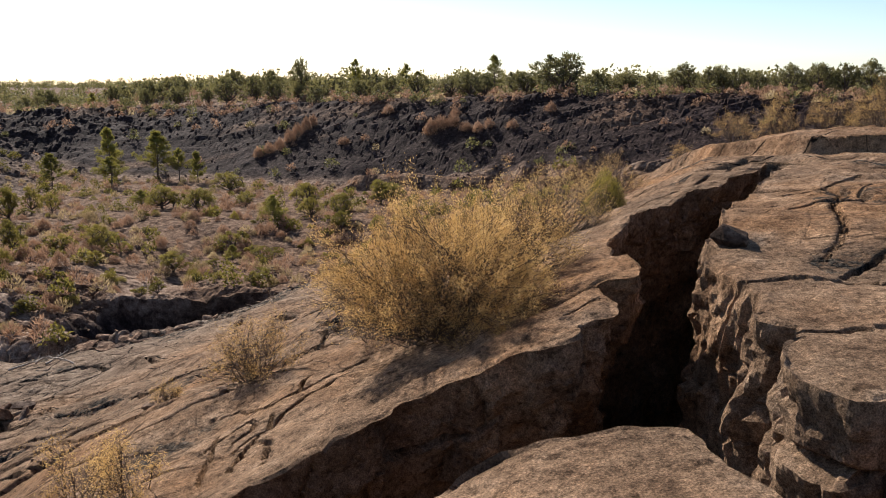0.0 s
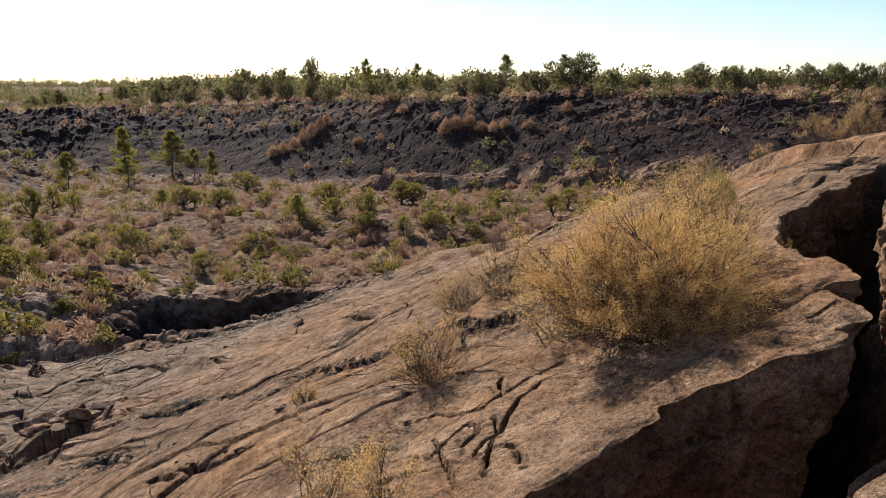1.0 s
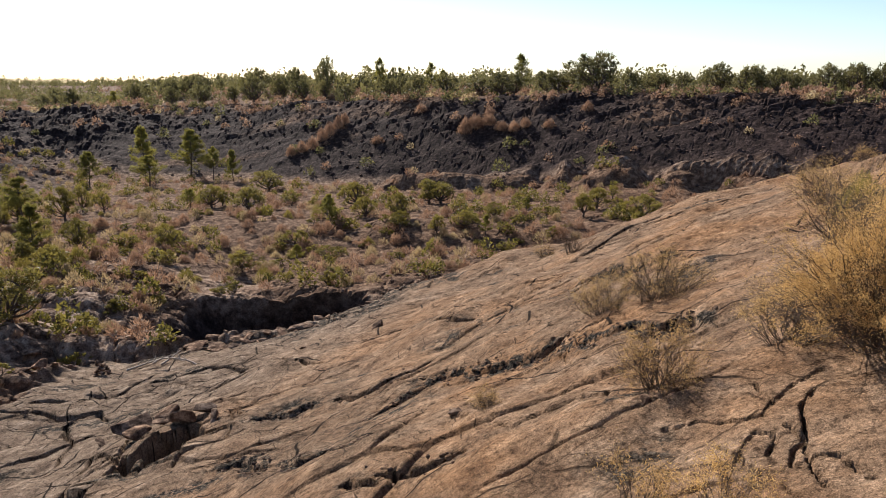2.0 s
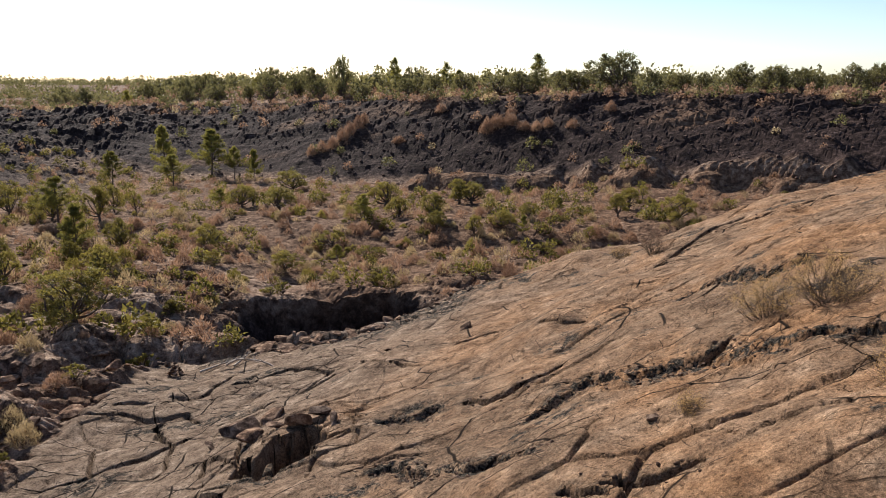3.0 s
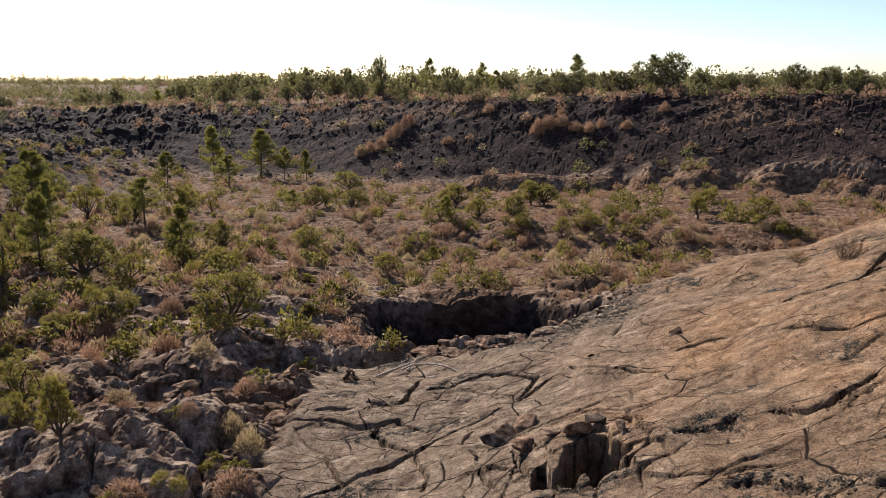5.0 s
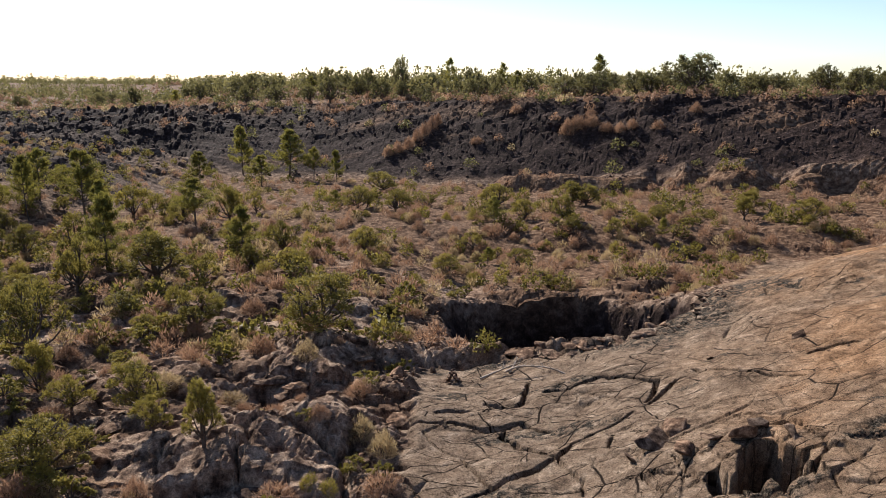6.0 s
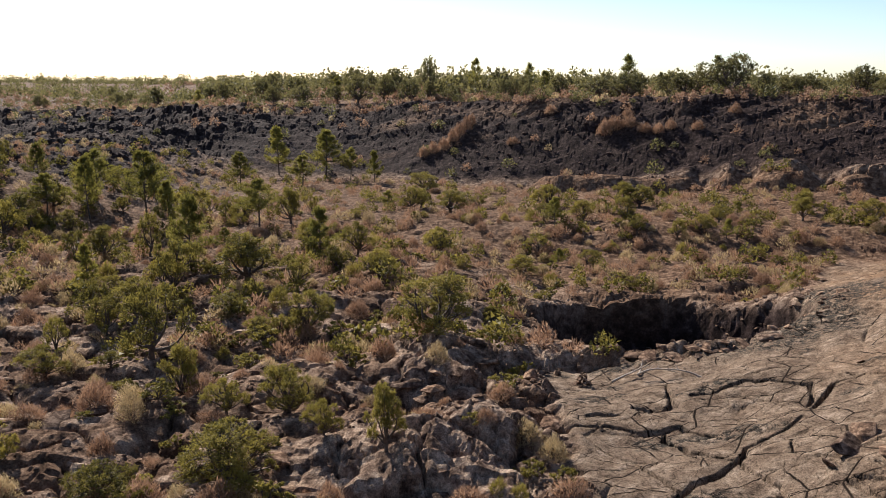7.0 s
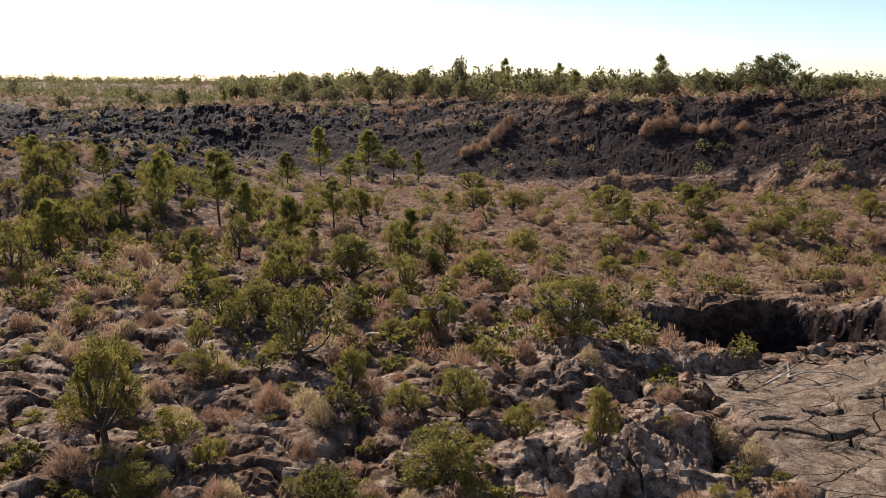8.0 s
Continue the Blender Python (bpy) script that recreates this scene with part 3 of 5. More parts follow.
RIGHT_LIP = ((3.6, 2.9), (2.6, 3.0), (1.95, 3.2), (1.85, 3.5), (2.0, 4.05), (2.1, 4.3), (1.98, 4.47), (2.2, 5.05), (2.14, 5.4), (2.1, 5.9), (2.3, 6.1), (2.42, 6.6),
             (2.75, 7.1), (3.0, 7.7), (3.3, 8.2), (3.5, 8.7), (4.1, 9.6), (4.65, 10.5), (5.4, 11.9))
FRONT_LIP = ((-2.2, 1.3), (-1.2, 2.2), (-0.35, 2.95), (0.12, 3.14), (0.34, 3.2), (0.64, 3.23), (0.9, 3.23), (1.12, 3.12), (1.14, 2.9), (1.2, 2.7), (1.25, 2.2), (1.7, 1.4))
chasm = LEFT_LIP + FRONT_LIP + ((2.4, 1.6), (4.4, 1.8)) + RIGHT_LIP


def inside(x, y, ring):
    odd = np.zeros(np.shape(x), bool)
    for (ax, ay), (bx, by) in zip(ring, ring[1:] + ring[:1]):
        if ay != by:
            odd ^= ((ay > y) != (by > y)) & (x < (bx - ax) * (y - ay) / (by - ay) + ax)
    return odd


lip_d = np.minimum(np.minimum(reach(nx, nyy, LEFT_LIP)[0], reach(nx, nyy, RIGHT_LIP)[0]), reach(nx, nyy, FRONT_LIP)[0])
lip_d = np.where(inside(nx, nyy, chasm), -1.0, lip_d)
nz = nz - 0.07 * ease(0.74, 0.66, lip_d) - 6.5 * ease(0.52, 0.44, lip_d)
near_ridge = new("lava_ridge", grid_mesh("lava_ridge", nx, nyy, nz, cover(nx, nyy), lava_ground))
tagged(near_ridge, "brown weathered lava ridge with cracked plates", "lava ridge", kind="structure")


def lip_block(name, lip, side, label, flare=0.0, knobs=0.10):
    """The rim and sheer wall of a block beside the fissure. side: +1 where the rock lies to the right of the line's way."""
    pts = np.array(lip, float)
    seg = np.hypot(*np.diff(pts, axis=0).T)
    dist = np.concatenate([[0], np.cumsum(seg)])
    s = np.arange(0, dist[-1], 0.028)
    ex, ey = np.interp(s, dist, pts[:, 0]), np.interp(s, dist, pts[:, 1])
    k = np.hanning(5) / np.hanning(5).sum()
    pad = lambda v, n: np.concatenate([2 * v[0] - v[n:0:-1], v, 2 * v[-1] - v[-2:-n - 2:-1]])
    ex, ey = np.convolve(pad(ex, 2), k, "valid"), np.convolve(pad(ey, 2), k, "valid")
    wide = np.hanning(31) / np.hanning(31).sum()
    tx, ty = np.gradient(np.convolve(pad(ex, 15), wide, "valid")), np.gradient(np.convolve(pad(ey, 15), wide, "valid"))
    inx, iny = side * ty / np.hypot(tx, ty), -side * tx / np.hypot(tx, ty)
    jag = 0.06 * wave(s * 1.6, s * 0 + 3.3, 141) + 0.035 * np.sign(wave(s * 2.1, s * 0 + 8.3, 142)) * ease(0.0, 0.25, np.abs(wave(s * 2.1, s * 0 + 8.3, 142))) + 0.015 * wave(s * 9, s * 0, 143)
    q_in = np.linspace(0.8, 0.03, 26)
    down = np.concatenate([[0.012, 0.035], np.arange(0.06, 1.5, 0.035), np.arange(1.5, 4.6, 0.2)])
    S = np.repeat(s[None, :], len(q_in) + len(down), 0)
    off = np.concatenate([np.repeat(q_in[:, None], len(s), 1), np.repeat(0.0 * down[:, None], len(s), 1)])
    deep = np.concatenate([0 * q_in, down])[:, None] + 0 * S
    gap, hi = blocks(S * 1.3 + 0.3 * wave(S, deep, 151), deep * 1.9 + 0.2 * wave(S * 2, deep * 2, 153), 152)
    gapf, hif = blocks(S * 4, deep * 4.5, 162)
    rough = knobs * (0.75 * hi - 0.6 * ease(0.12, 0, gap)) + 0.035 * hif + knobs * 0.7 * fbm(S * 1.1, deep * 1.4, 154, 4) + 0.02 * wave(S * 8, deep * 8, 157) + 0.012 * wave(S * 17, deep * 17, 155)
    grow = ease(0.0, 0.2, deep)
    off = off + jag[None, :] * ease(0.6, 0.3, off) - rough * grow - flare * np.clip(deep, 0, 2.2) * ease(dist[-1] * 0.62, dist[-1] * 0.15, S) + (0.22 * np.clip(deep, 0, 1.6) - 0.05 * ease(0.5, 0.2, off) if flare == 0 else 0)
    X, Y = ex[None, :] + inx[None, :] * off, ey[None, :] + iny[None, :] * off
    top = land(X, Y)
    edge_top = land(ex[None, :] + inx[None, :] * 0.03, ey[None, :] + iny[None, :] * 0.03)
    Z = np.where(deep > 0, edge_top - deep + 0.03 * grow * fbm(S * 3, deep * 3, 156, 2), top - 0.02 * ease(0.06, 0.03, off) - 0.09 * ease(0.75, 0.80, off))
    if side > 0:
        X, Y, Z = X[:, ::-1], Y[:, ::-1], Z[:, ::-1]
    masks = {"slab": np.ones(X.shape), "slope": 0 * X, "soil": 0 * X, "gravel": 0 * X, "worn": 0 * X, "lined": 0 * X}
    me = grid_mesh(name, X, Y, Z, masks, lava_ground)
    me.polygons.foreach_set("use_smooth", np.repeat(np.arange(X.shape[0] - 1) < len(q_in) - 2, X.shape[1] - 1))
    return tagged(new(name, me), label, "lava block", kind="structure")


lip_block("lava_block_1", LEFT_LIP, 1, "brown lava block with a sheer shaded face above the fissure")
lip_block("lava_block_2", RIGHT_LIP, 1, "brown lava block with a knobbly sunlit wall beside the fissure", 0.06, 0.12)
lip_block("lava_block_3", FRONT_LIP, 1, "rough brown lava block standing in the fork of the fissure")

# ---- plants: shapes ----
class Soup:
    """Loose faces gathered into one mesh."""
    def __init__(self):
        self.v, self.f, self.n = [], [], 0

    def add(self, verts, faces):
        self.v.append(np.asarray(verts, float))
        self.f.append(np.asarray(faces) + self.n)
        self.n += len(verts)

    def tube(self, pts, radii, sides=4):
        pts = np.asarray(pts, float)
        ring = np.arange(sides) * 2 * math.pi / sides
        verts = []
        for k, p in enumerate(pts):
            d = pts[min(k + 1, len(pts) - 1)] - pts[max(k - 1, 0)]
            d = d / (np.linalg.norm(d) + 1e-9)
            a = np.cross(d, (0.31, 0.87, 0.38))
            a = a / (np.linalg.norm(a) + 1e-9)
            b = np.cross(d, a)
            verts.append(p + radii[k] * (np.cos(ring)[:, None] * a + np.sin(ring)[:, None] * b))
        quads = [(k * sides + j, k * sides + (j + 1) % sides, (k + 1) * sides + (j + 1) % sides, (k + 1) * sides + j) for k in range(len(pts) - 1) for j in range(sides)]
        self.add(np.concatenate(verts), quads)

    def leaves(self, at, way, length, width, rng, corners=3):
        """Slim three-cornered leaves (or diamonds): their middles, the way each points, its length and width."""
        n = len(at)
        if n == 0:
            return
        way = way / (np.linalg.norm(way, axis=1, keepdims=True) + 1e-9)
        side = np.cross(way, rng.normal(size=(n, 3)))
        side = side / (np.linalg.norm(side, axis=1, keepdims=True) + 1e-9)
        l, w = np.broadcast_to(length, n)[:, None] / 2, np.broadcast_to(width, n)[:, None] / 2
        if corners == 3:
            v = np.stack([at - way * l + side * w, at + way * l, at - way * l - side * w], 1).reshape(-1, 3)
        else:
            v = np.stack([at - way * l, at + side * w, at + way * l, at - side * w], 1).reshape(-1, 3)
        self.add(v, np.arange(corners * n).reshape(n, corners))

    def mesh(self, name, material, smooth=False):
        me = bpy.data.meshes.new(name)
        v, f = np.concatenate(self.v), np.concatenate(self.f).astype(np.int32)
        me.vertices.add(len(v))
        me.vertices.foreach_set("co", v.astype(np.float32).ravel())
        me.loops.add(f.size)
        me.loops.foreach_set("vertex_index", f.ravel())
        me.polygons.add(len(f))
        me.polygons.foreach_set("loop_start", np.arange(len(f), dtype=np.int32) * f.shape[1])
        me.polygons.foreach_set("use_smooth", np.full(len(f), smooth))
        me.update(calc_edges=True)
        me.materials.append(material)
        return me


def part(name, soup, material, parent, label="", smooth=False):
    ob = new(name, soup.mesh(name, material, smooth))
    ob.parent = parent
    return tagged(ob, label)


def bent(a, b, sag, rng, n=5):
    """A bowed way from a to b."""
    t = np.linspace(0, 1, n)[:, None]
    mid = rng.normal(size=3) * sag * np.linalg.norm(b - a)
    return a + (b - a) * t + np.sin(t * math.pi) * mid


def juniper(seed, leaves, leaf, foliage, name, label, category, lobes=11, full=1.0):
    """A low rounded tree one metre high and about one wide: forked trunk, limbs, and clumps of fine foliage with gaps."""
    rng = np.random.default_rng(seed)
    root = new(name)
    trunk, crown = Soup(), Soup()
    lean = rng.normal(size=2) * 0.06
    fork = np.array([lean[0], lean[1], rng.uniform(0.16, 0.28)])
    trunk.tube(bent(np.array([0, 0, -0.12]), fork, 0.06, rng), (0.055, 0.048, 0.042, 0.038, 0.036), 7)
    spots = []
    for k in range(lobes):
        a = k * 2.4 + rng.uniform(-0.4, 0.4)
        up = (k + 0.5) / lobes
        r = 0.42 * math.sqrt(max(0.03, 1 - (up * 1.02) ** 2.2)) * rng.uniform(0.5, 1.25)
        spots.append((np.array([r * math.cos(a), r * math.sin(a), 0.30 + 0.58 * up]), rng.uniform(0.12, 0.24) * full))
    share = np.array([s[1] ** 2 for s in spots])
    share = share / share.sum()
    for (c, rad), part_of in zip(spots, share):
        start = fork * rng.uniform(0.6, 1.0)
        trunk.tube(bent(start, c, 0.12, rng, 6), np.linspace(0.024, 0.007, 6), 5)
        for _ in range(3):
            tip = c + rng.normal(size=3) * rad * 0.6
            trunk.tube(bent(c - (c - start) * 0.25, tip, 0.15, rng, 4), np.linspace(0.009, 0.003, 4), 3)
        n = max(6, int(leaves * part_of))
        tufts = rng.normal(size=(max(3, n // 26), 3))
        tufts = tufts / np.linalg.norm(tufts, axis=1, keepdims=True) * rng.uniform(0.45, 1.0, size=(len(tufts), 1)) * rad
        tufts[:, 2] = np.where(tufts[:, 2] < -0.35 * rad, -tufts[:, 2], tufts[:, 2])
        pick = tufts[rng.integers(len(tufts), size=n)]
        at = c + pick + rng.normal(size=(n, 3)) * rad * 0.13
        crown.leaves(at, pick + np.array([0, 0, 0.25 * rad]) + rng.normal(size=(n, 3)) * rad * 0.5, leaf * rng.uniform(0.7, 1.3, n), leaf * 0.5, rng)
    part("trunk", trunk, bark, root, "", True)
    part("crown", crown, foliage, root)
    return tagged(root, label, category)


def pine(seed, leaves, leaf, name, label, category, tiers=9, bare=0.22, wide=0.30, tuft=1.0):
    """A young pine one metre high: straight trunk, whorls of limbs, needle tufts towards their ends."""
    rng = np.random.default_rng(seed)
    root = new(name)
    trunk, crown = Soup(), Soup()
    top = np.array([rng.normal() * 0.03, rng.normal() * 0.03, 0.97])
    line = bent(np.array([0, 0, -0.06]), top, 0.015, rng, 8)
    trunk.tube(line, np.linspace(0.024, 0.005, 8), 7)
    ends = []
    for k in range(tiers):
        up = bare + (0.97 - bare) * (k + rng.uniform(0.0, 0.6)) / tiers
        base = np.array([np.interp(up, line[:, 2], line[:, 0]), np.interp(up, line[:, 2], line[:, 1]), up])
        reach_out = wide * (1.05 - (up - bare) / (1 - bare)) ** 0.75
        for j in range(rng.integers(3, 6)):
            a = rng.uniform(0, 2 * math.pi)
            r = reach_out * rng.uniform(0.5, 1.15)
            tip = base + np.array([r * math.cos(a), r * math.sin(a), r * rng.uniform(0.05, 0.5)])
            trunk.tube(bent(base, tip, 0.08, rng, 4), np.linspace(0.008, 0.002, 4), 4)
            for q in (0.45, 0.7, 0.9, 1.05):
                ends.append((base + (tip - base) * q, (0.05 + 0.03 * rng.random()) * tuft))
    ends.append((top, 0.05))
    n = max(4, leaves // len(ends))
    for c, rad in ends:
        d = rng.normal(size=(n, 3)) + np.array([0, 0, 0.35])
        d = d / np.linalg.norm(d, axis=1, keepdims=True)
        crown.leaves(c + d * rad * rng.uniform(0.2, 1.0, (n, 1)), d, leaf * rng.uniform(0.7, 1.3, n), leaf * 0.35, rng)
    part("trunk", trunk, bark, root, "", True)
    part("crown", crown, pine_needles, root)
    return tagged(root, label, category)


def shrub(seed, stems, leaves, leaf, foliage, name, label, category):
    """A low bush one metre high and wide: stems fanned out from the foot under a thick brush of fine upright shoots."""
    rng = np.random.default_rng(seed)
    root = new(name)
    wood, tips = Soup(), Soup()
    for _ in range(stems):
        a, tilt = rng.uniform(0, 2 * math.pi), rng.uniform(0.1, 1.2)
        tip = np.array([0.45 * math.sin(tilt) * math.cos(a), 0.45 * math.sin(tilt) * math.sin(a), 0.4 + 0.4 * math.cos(tilt)])
        foot = np.array([rng.normal() * 0.06, rng.normal() * 0.06, -0.06])
        wood.tube(bent(foot, tip, 0.08, rng, 4), (0.014, 0.010, 0.006, 0.003), 3)
    a, c = rng.uniform(0, 2 * math.pi, leaves), rng.uniform(0.02, 1.0, leaves)
    r = np.sqrt(1 - c * c) * (1 + 0.16 * np.sin(a * 3 + seed) + 0.13 * np.sin(a * 5 + 4 * c)) * rng.uniform(0.62, 1.02, leaves)
    tall = (0.14 + 0.86 * c) * (1 + 0.12 * np.sin(a * 2 + 1.7 * seed)) * rng.uniform(0.72, 1.04, leaves)
    at = np.stack([0.5 * r * np.cos(a), 0.5 * r * np.sin(a), tall], 1)
    way = at * np.array([1.0, 1.0, 0.5]) + np.array([0, 0, 0.35]) + rng.normal(size=(leaves, 3)) * 0.24
    size = leaf * rng.uniform(0.6, 1.5, leaves)
    tips.leaves(at - way / np.linalg.norm(way, axis=1, keepdims=True) * size[:, None] * 0.5, way, size, size * 0.075 + 0.006, rng)
    part("wood", wood, dry_twigs, root)
    part("foliage", tips, foliage, root)
    return tagged(root, label, category)


def dry_bush(seed, radius, height, stems, flecks, foliage, label, name="dry_bush", lobes=1):
    """A large dead-looking bush in metres: bare forking stems below, a haze of straw-coloured tips above."""
    rng = np.random.default_rng(seed)
    root = new(name)
    tips = Soup()
    ends = []
    for k in range(stems):
        wood = Soup()
        a = rng.uniform(0, 2 * math.pi)
        tilt = math.acos(rng.uniform(0.12, 1.0))
        far = rng.uniform(0.72, 1.0) * (1 + 0.13 * math.sin(a * 3 + seed) + 0.10 * math.sin(a * 5 + tilt * 4))
        tip = np.array([radius * math.sin(tilt) * math.cos(a) * far, radius * math.sin(tilt) * math.sin(a) * far, height * (0.16 + 0.84 * math.cos(tilt)) * far])
        foot = np.array([rng.normal() * radius * 0.12, rng.normal() * radius * 0.12, -0.08])
        way = bent(foot, tip * 0.8, 0.10, rng, 6)
        thick = 0.009 * rng.uniform(0.6, 1.4) * (0.5 + 0.5 * radius)
        wood.tube(way, np.linspace(thick, thick * 0.35, 6), 4)
        for _ in range(5):
            t = rng.integers(2, 6)
            s = way[t]
            e = s + (tip - s) * rng.uniform(0.5, 1.05) + np.clip(rng.normal(size=3), -1.4, 1.4) * 0.12 * radius
            mid = (s + e) / 2 + rng.normal(size=3) * 0.03
            wood.tube(np.stack([s, mid, e]), (thick * 0.4, thick * 0.28, thick * 0.15), 3)
            for _ in range(4):
                s2 = mid + (e - mid) * rng.uniform(0, 1)
                e2 = s2 + (e - s) * rng.uniform(0.2, 0.42) + np.clip(rng.normal(size=3), -1.5, 1.5) * 0.08 * math.sqrt(radius)
                e2[2] = max(e2[2], 0.03)
                wood.tube(np.stack([s2, e2]), (thick * 0.2, thick * 0.1), 3)
                ends.append((s2, e2))
        part("stem", wood, dry_twigs, root)
    for s, e in ends:
        n = max(2, int(flecks / len(ends) * rng.gamma(1.1)))
        t = rng.uniform(0.1, 1.15, (n, 1)) ** 0.7
        at = s + (e - s) * t + rng.normal(size=(n, 3)) * 0.026
        shell = np.sqrt((at[:, 0] ** 2 + at[:, 1] ** 2) / radius ** 2 + (at[:, 2] / height) ** 2)
        at = at[((shell > 0.70) & (at[:, 2] > height * 0.28)) | (rng.random(n) < 0.12)]
        n_at = len(at)
        tips.leaves(at, (e - s) + rng.normal(size=(n_at, 3)) * 0.22, rng.uniform(0.010, 0.03, n_at), rng.uniform(0.004, 0.007, n_at), rng)
    part("foliage", tips, foliage, root)
    return tagged(root, label, "bush")


def footing(x, y, wide):
    """The lowest ground under a plant's foot."""
    x, y, wide = (np.atleast_1d(np.asarray(v, float)) for v in (x, y, wide))
    r = 0.2 * np.minimum(1, wide)
    return np.min([land(x + r * dx, y + r * dy) for dx, dy in ((0, 0), (1, 0), (-1, 0), (0, 1), (0, -1))], axis=0)


def stand(x, y, z, tall, wide, turn, sink=0.04):
    """The pose of a plant on the ground there, scaled to its size."""
    return Matrix.Translation((x, y, z - sink)) @ Matrix.Rotation(turn, 4, "Z") @ Matrix.Diagonal((wide, wide, tall, 1))


# ---- the plants in their places: x, y, height, width ----
PINES = (
    (-34.1, 38.5, 4.15, 2.96), (-46.1, 52.9, 4.64, 2.42), (-42.0, 53.0, 5.27, 4.05), (-41.3, 92.5, 6.16, 4.19), (-35.5, 92.0, 5.71, 5.22),
    (-32.2, 90.3, 3.96, 2.87), (-29.0, 87.6, 3.85, 2.52), (-43.2, 81.5, 3.83, 3.4), (-36.2, 80.6, 3.37, 3.67), (-37.5, 34.3, 2.25, 1.32),
    (-12.6, 54.8, 2.17, 2.0), (-48.7, 52.0, 2.97, 3.17), (-1.2, 51.3, 1.57, 1.26), (-38.9, 49.0, 3.75, 2.62),
)
JUNIPERS_NEAR = (
    (-30.4, 35.7, 2.48, 3.86), (-26.1, 28.8, 1.9, 2.13), (-21.0, 27.9, 2.29, 3.26), (-33.7, 30.5, 2.13, 2.61), (-28.8, 21.9, 1.93, 1.47),
    (-27.0, 20.3, 1.13, 1.21), (-25.4, 20.8, 1.61, 1.73), (-25.9, 16.7, 1.81, 2.4), (-22.2, 17.2, 1.79, 1.17), (-23.9, 18.4, 1.1, 0.95),
    (-34.6, 18.3, 2.99, 2.19), (-28.7, 16.1, 1.56, 1.94), (-32.9, 15.8, 1.28, 1.92), (-33.8, 23.4, 1.14, 1.56), (-53.4, 51.2, 1.64, 2.54),
    (-50.1, 50.8, 2.13, 3.1), (-39.8, 41.1, 1.89, 2.21), (-25.9, 43.4, 2.06, 1.83), (-28.8, 43.9, 1.95, 2.18), (-24.1, 36.7, 1.55, 1.83),
    (-26.6, 38.8, 1.43, 1.65), (-21.1, 44.5, 1.78, 2.12), (-7.5, 54.7, 2.0, 1.88), (-10.2, 56.8, 1.81, 1.81),
)
JUNIPERS_BEYOND = (
    (-5.4, 63.6, 2.17, 2.9), (-7.3, 52.0, 1.51, 1.59), (-4.6, 51.2, 1.4, 1.33), (-11.8, 64.0, 2.34, 2.68), (-16.2, 43.2, 1.27, 2.17),
    (-10.6, 39.9, 0.87, 0.99), (-23.1, 79.4, 2.29, 3.92), (-35.4, 53.8, 2.14, 1.85), (8.5, 60.7, 1.75, 2.53), (-0.4, 55.3, 1.35, 1.77),
    (-23.4, 61.4, 1.97, 2.57), (-20.3, 60.9, 2.09, 2.87), (-32.0, 53.9, 2.55, 2.27), (-29.6, 30.2, 1.06, 1.64), (-31.9, 30.7, 0.95, 1.44),
    (-28.0, 27.9, 0.98, 1.3), (-32.1, 24.4, 0.57, 0.96), (-45.8, 49.4, 1.7, 1.9), (-36.3, 33.9, 1.05, 1.31), (-31.6, 40.1, 1.54, 1.69),
    (-18.8, 31.7, 0.74, 0.99), (10.8, 54.9, 2.18, 3.15), (-4.3, 62.5, 1.91, 2.86), (-2.6, 52.3, 1.53, 1.68), (6.7, 56.9, 1.75, 1.96),
)
YELLOW_BUSHES = (
    (-32.9, 17.9, 1.03, 1.5), (-31.7, 17.2, 0.97, 0.9), (-19.7, 40.9, 0.88, 1.26), (-30.8, 22.4, 0.71, 1.23), (-18.7, 28.9, 0.72, 0.9),
    (-37.4, 19.8, 0.62, 0.94), (-18.8, 17.7, 0.56, 0.56), (-27.1, 27.9, 0.87, 1.09),
)
RIM_JUNIPERS = (
    (-77.6, 150.0, 3.3, 3.5), (-63.0, 145.0, 3.1, 3.2), (-55.0, 142.0, 2.9, 3.5), (-48.7, 142.0, 2.7, 3.1), (-37.0, 136.0, 3.9, 4.0),
    (-34.7, 122.0, 3.5, 4.5), (-30.2, 122.0, 3.4, 3.2), (-29.6, 130.0, 3.7, 3.2), (-23.7, 126.0, 5.1, 3.3), (-12.0, 125.0, 4.5, 2.8),
    (5.1, 124.0, 3.5, 2.7), (3.6, 104.0, 3.1, 3.8), (14.9, 118.0, 2.4, 2.8), (15.3, 98.0, 5.1, 6.1), (13.1, 102.0, 3.2, 3.0),
    (22.2, 104.0, 2.4, 2.7), (24.3, 102.0, 2.6, 3.0), (28.8, 105.0, 3.1, 2.8), (-156.0, 230.0, 4.4, 2.7), (-116.6, 220.0, 3.2, 3.3),
    (28.9, 92.0, 3.5, 3.4), (31.3, 88.0, 3.2, 2.9), (33.5, 86.0, 3.1, 2.5), (39.2, 86.0, 3.5, 3.2),
)
RIM_JUNIPERS_EAST = (
    (43.0, 88.0, 3.8, 2.6), (44.5, 84.0, 3.5, 2.5), (46.1, 82.0, 3.7, 3.0), (23.6, 98.0, 2.8, 4.1), (20.0, 98.0, 3.1, 2.6),
    (1.3, 110.0, 2.7, 4.5),
)
RIM_PINES = (
    (-69.6, 150.0, 3.1, 2.6), (-40.4, 138.0, 3.3, 2.8), (-15.4, 135.0, 6.0, 2.8), (-6.4, 132.0, 5.0, 2.9), (-4.2, 128.0, 3.9, 2.6),
    (8.2, 122.0, 6.1, 3.7),
)


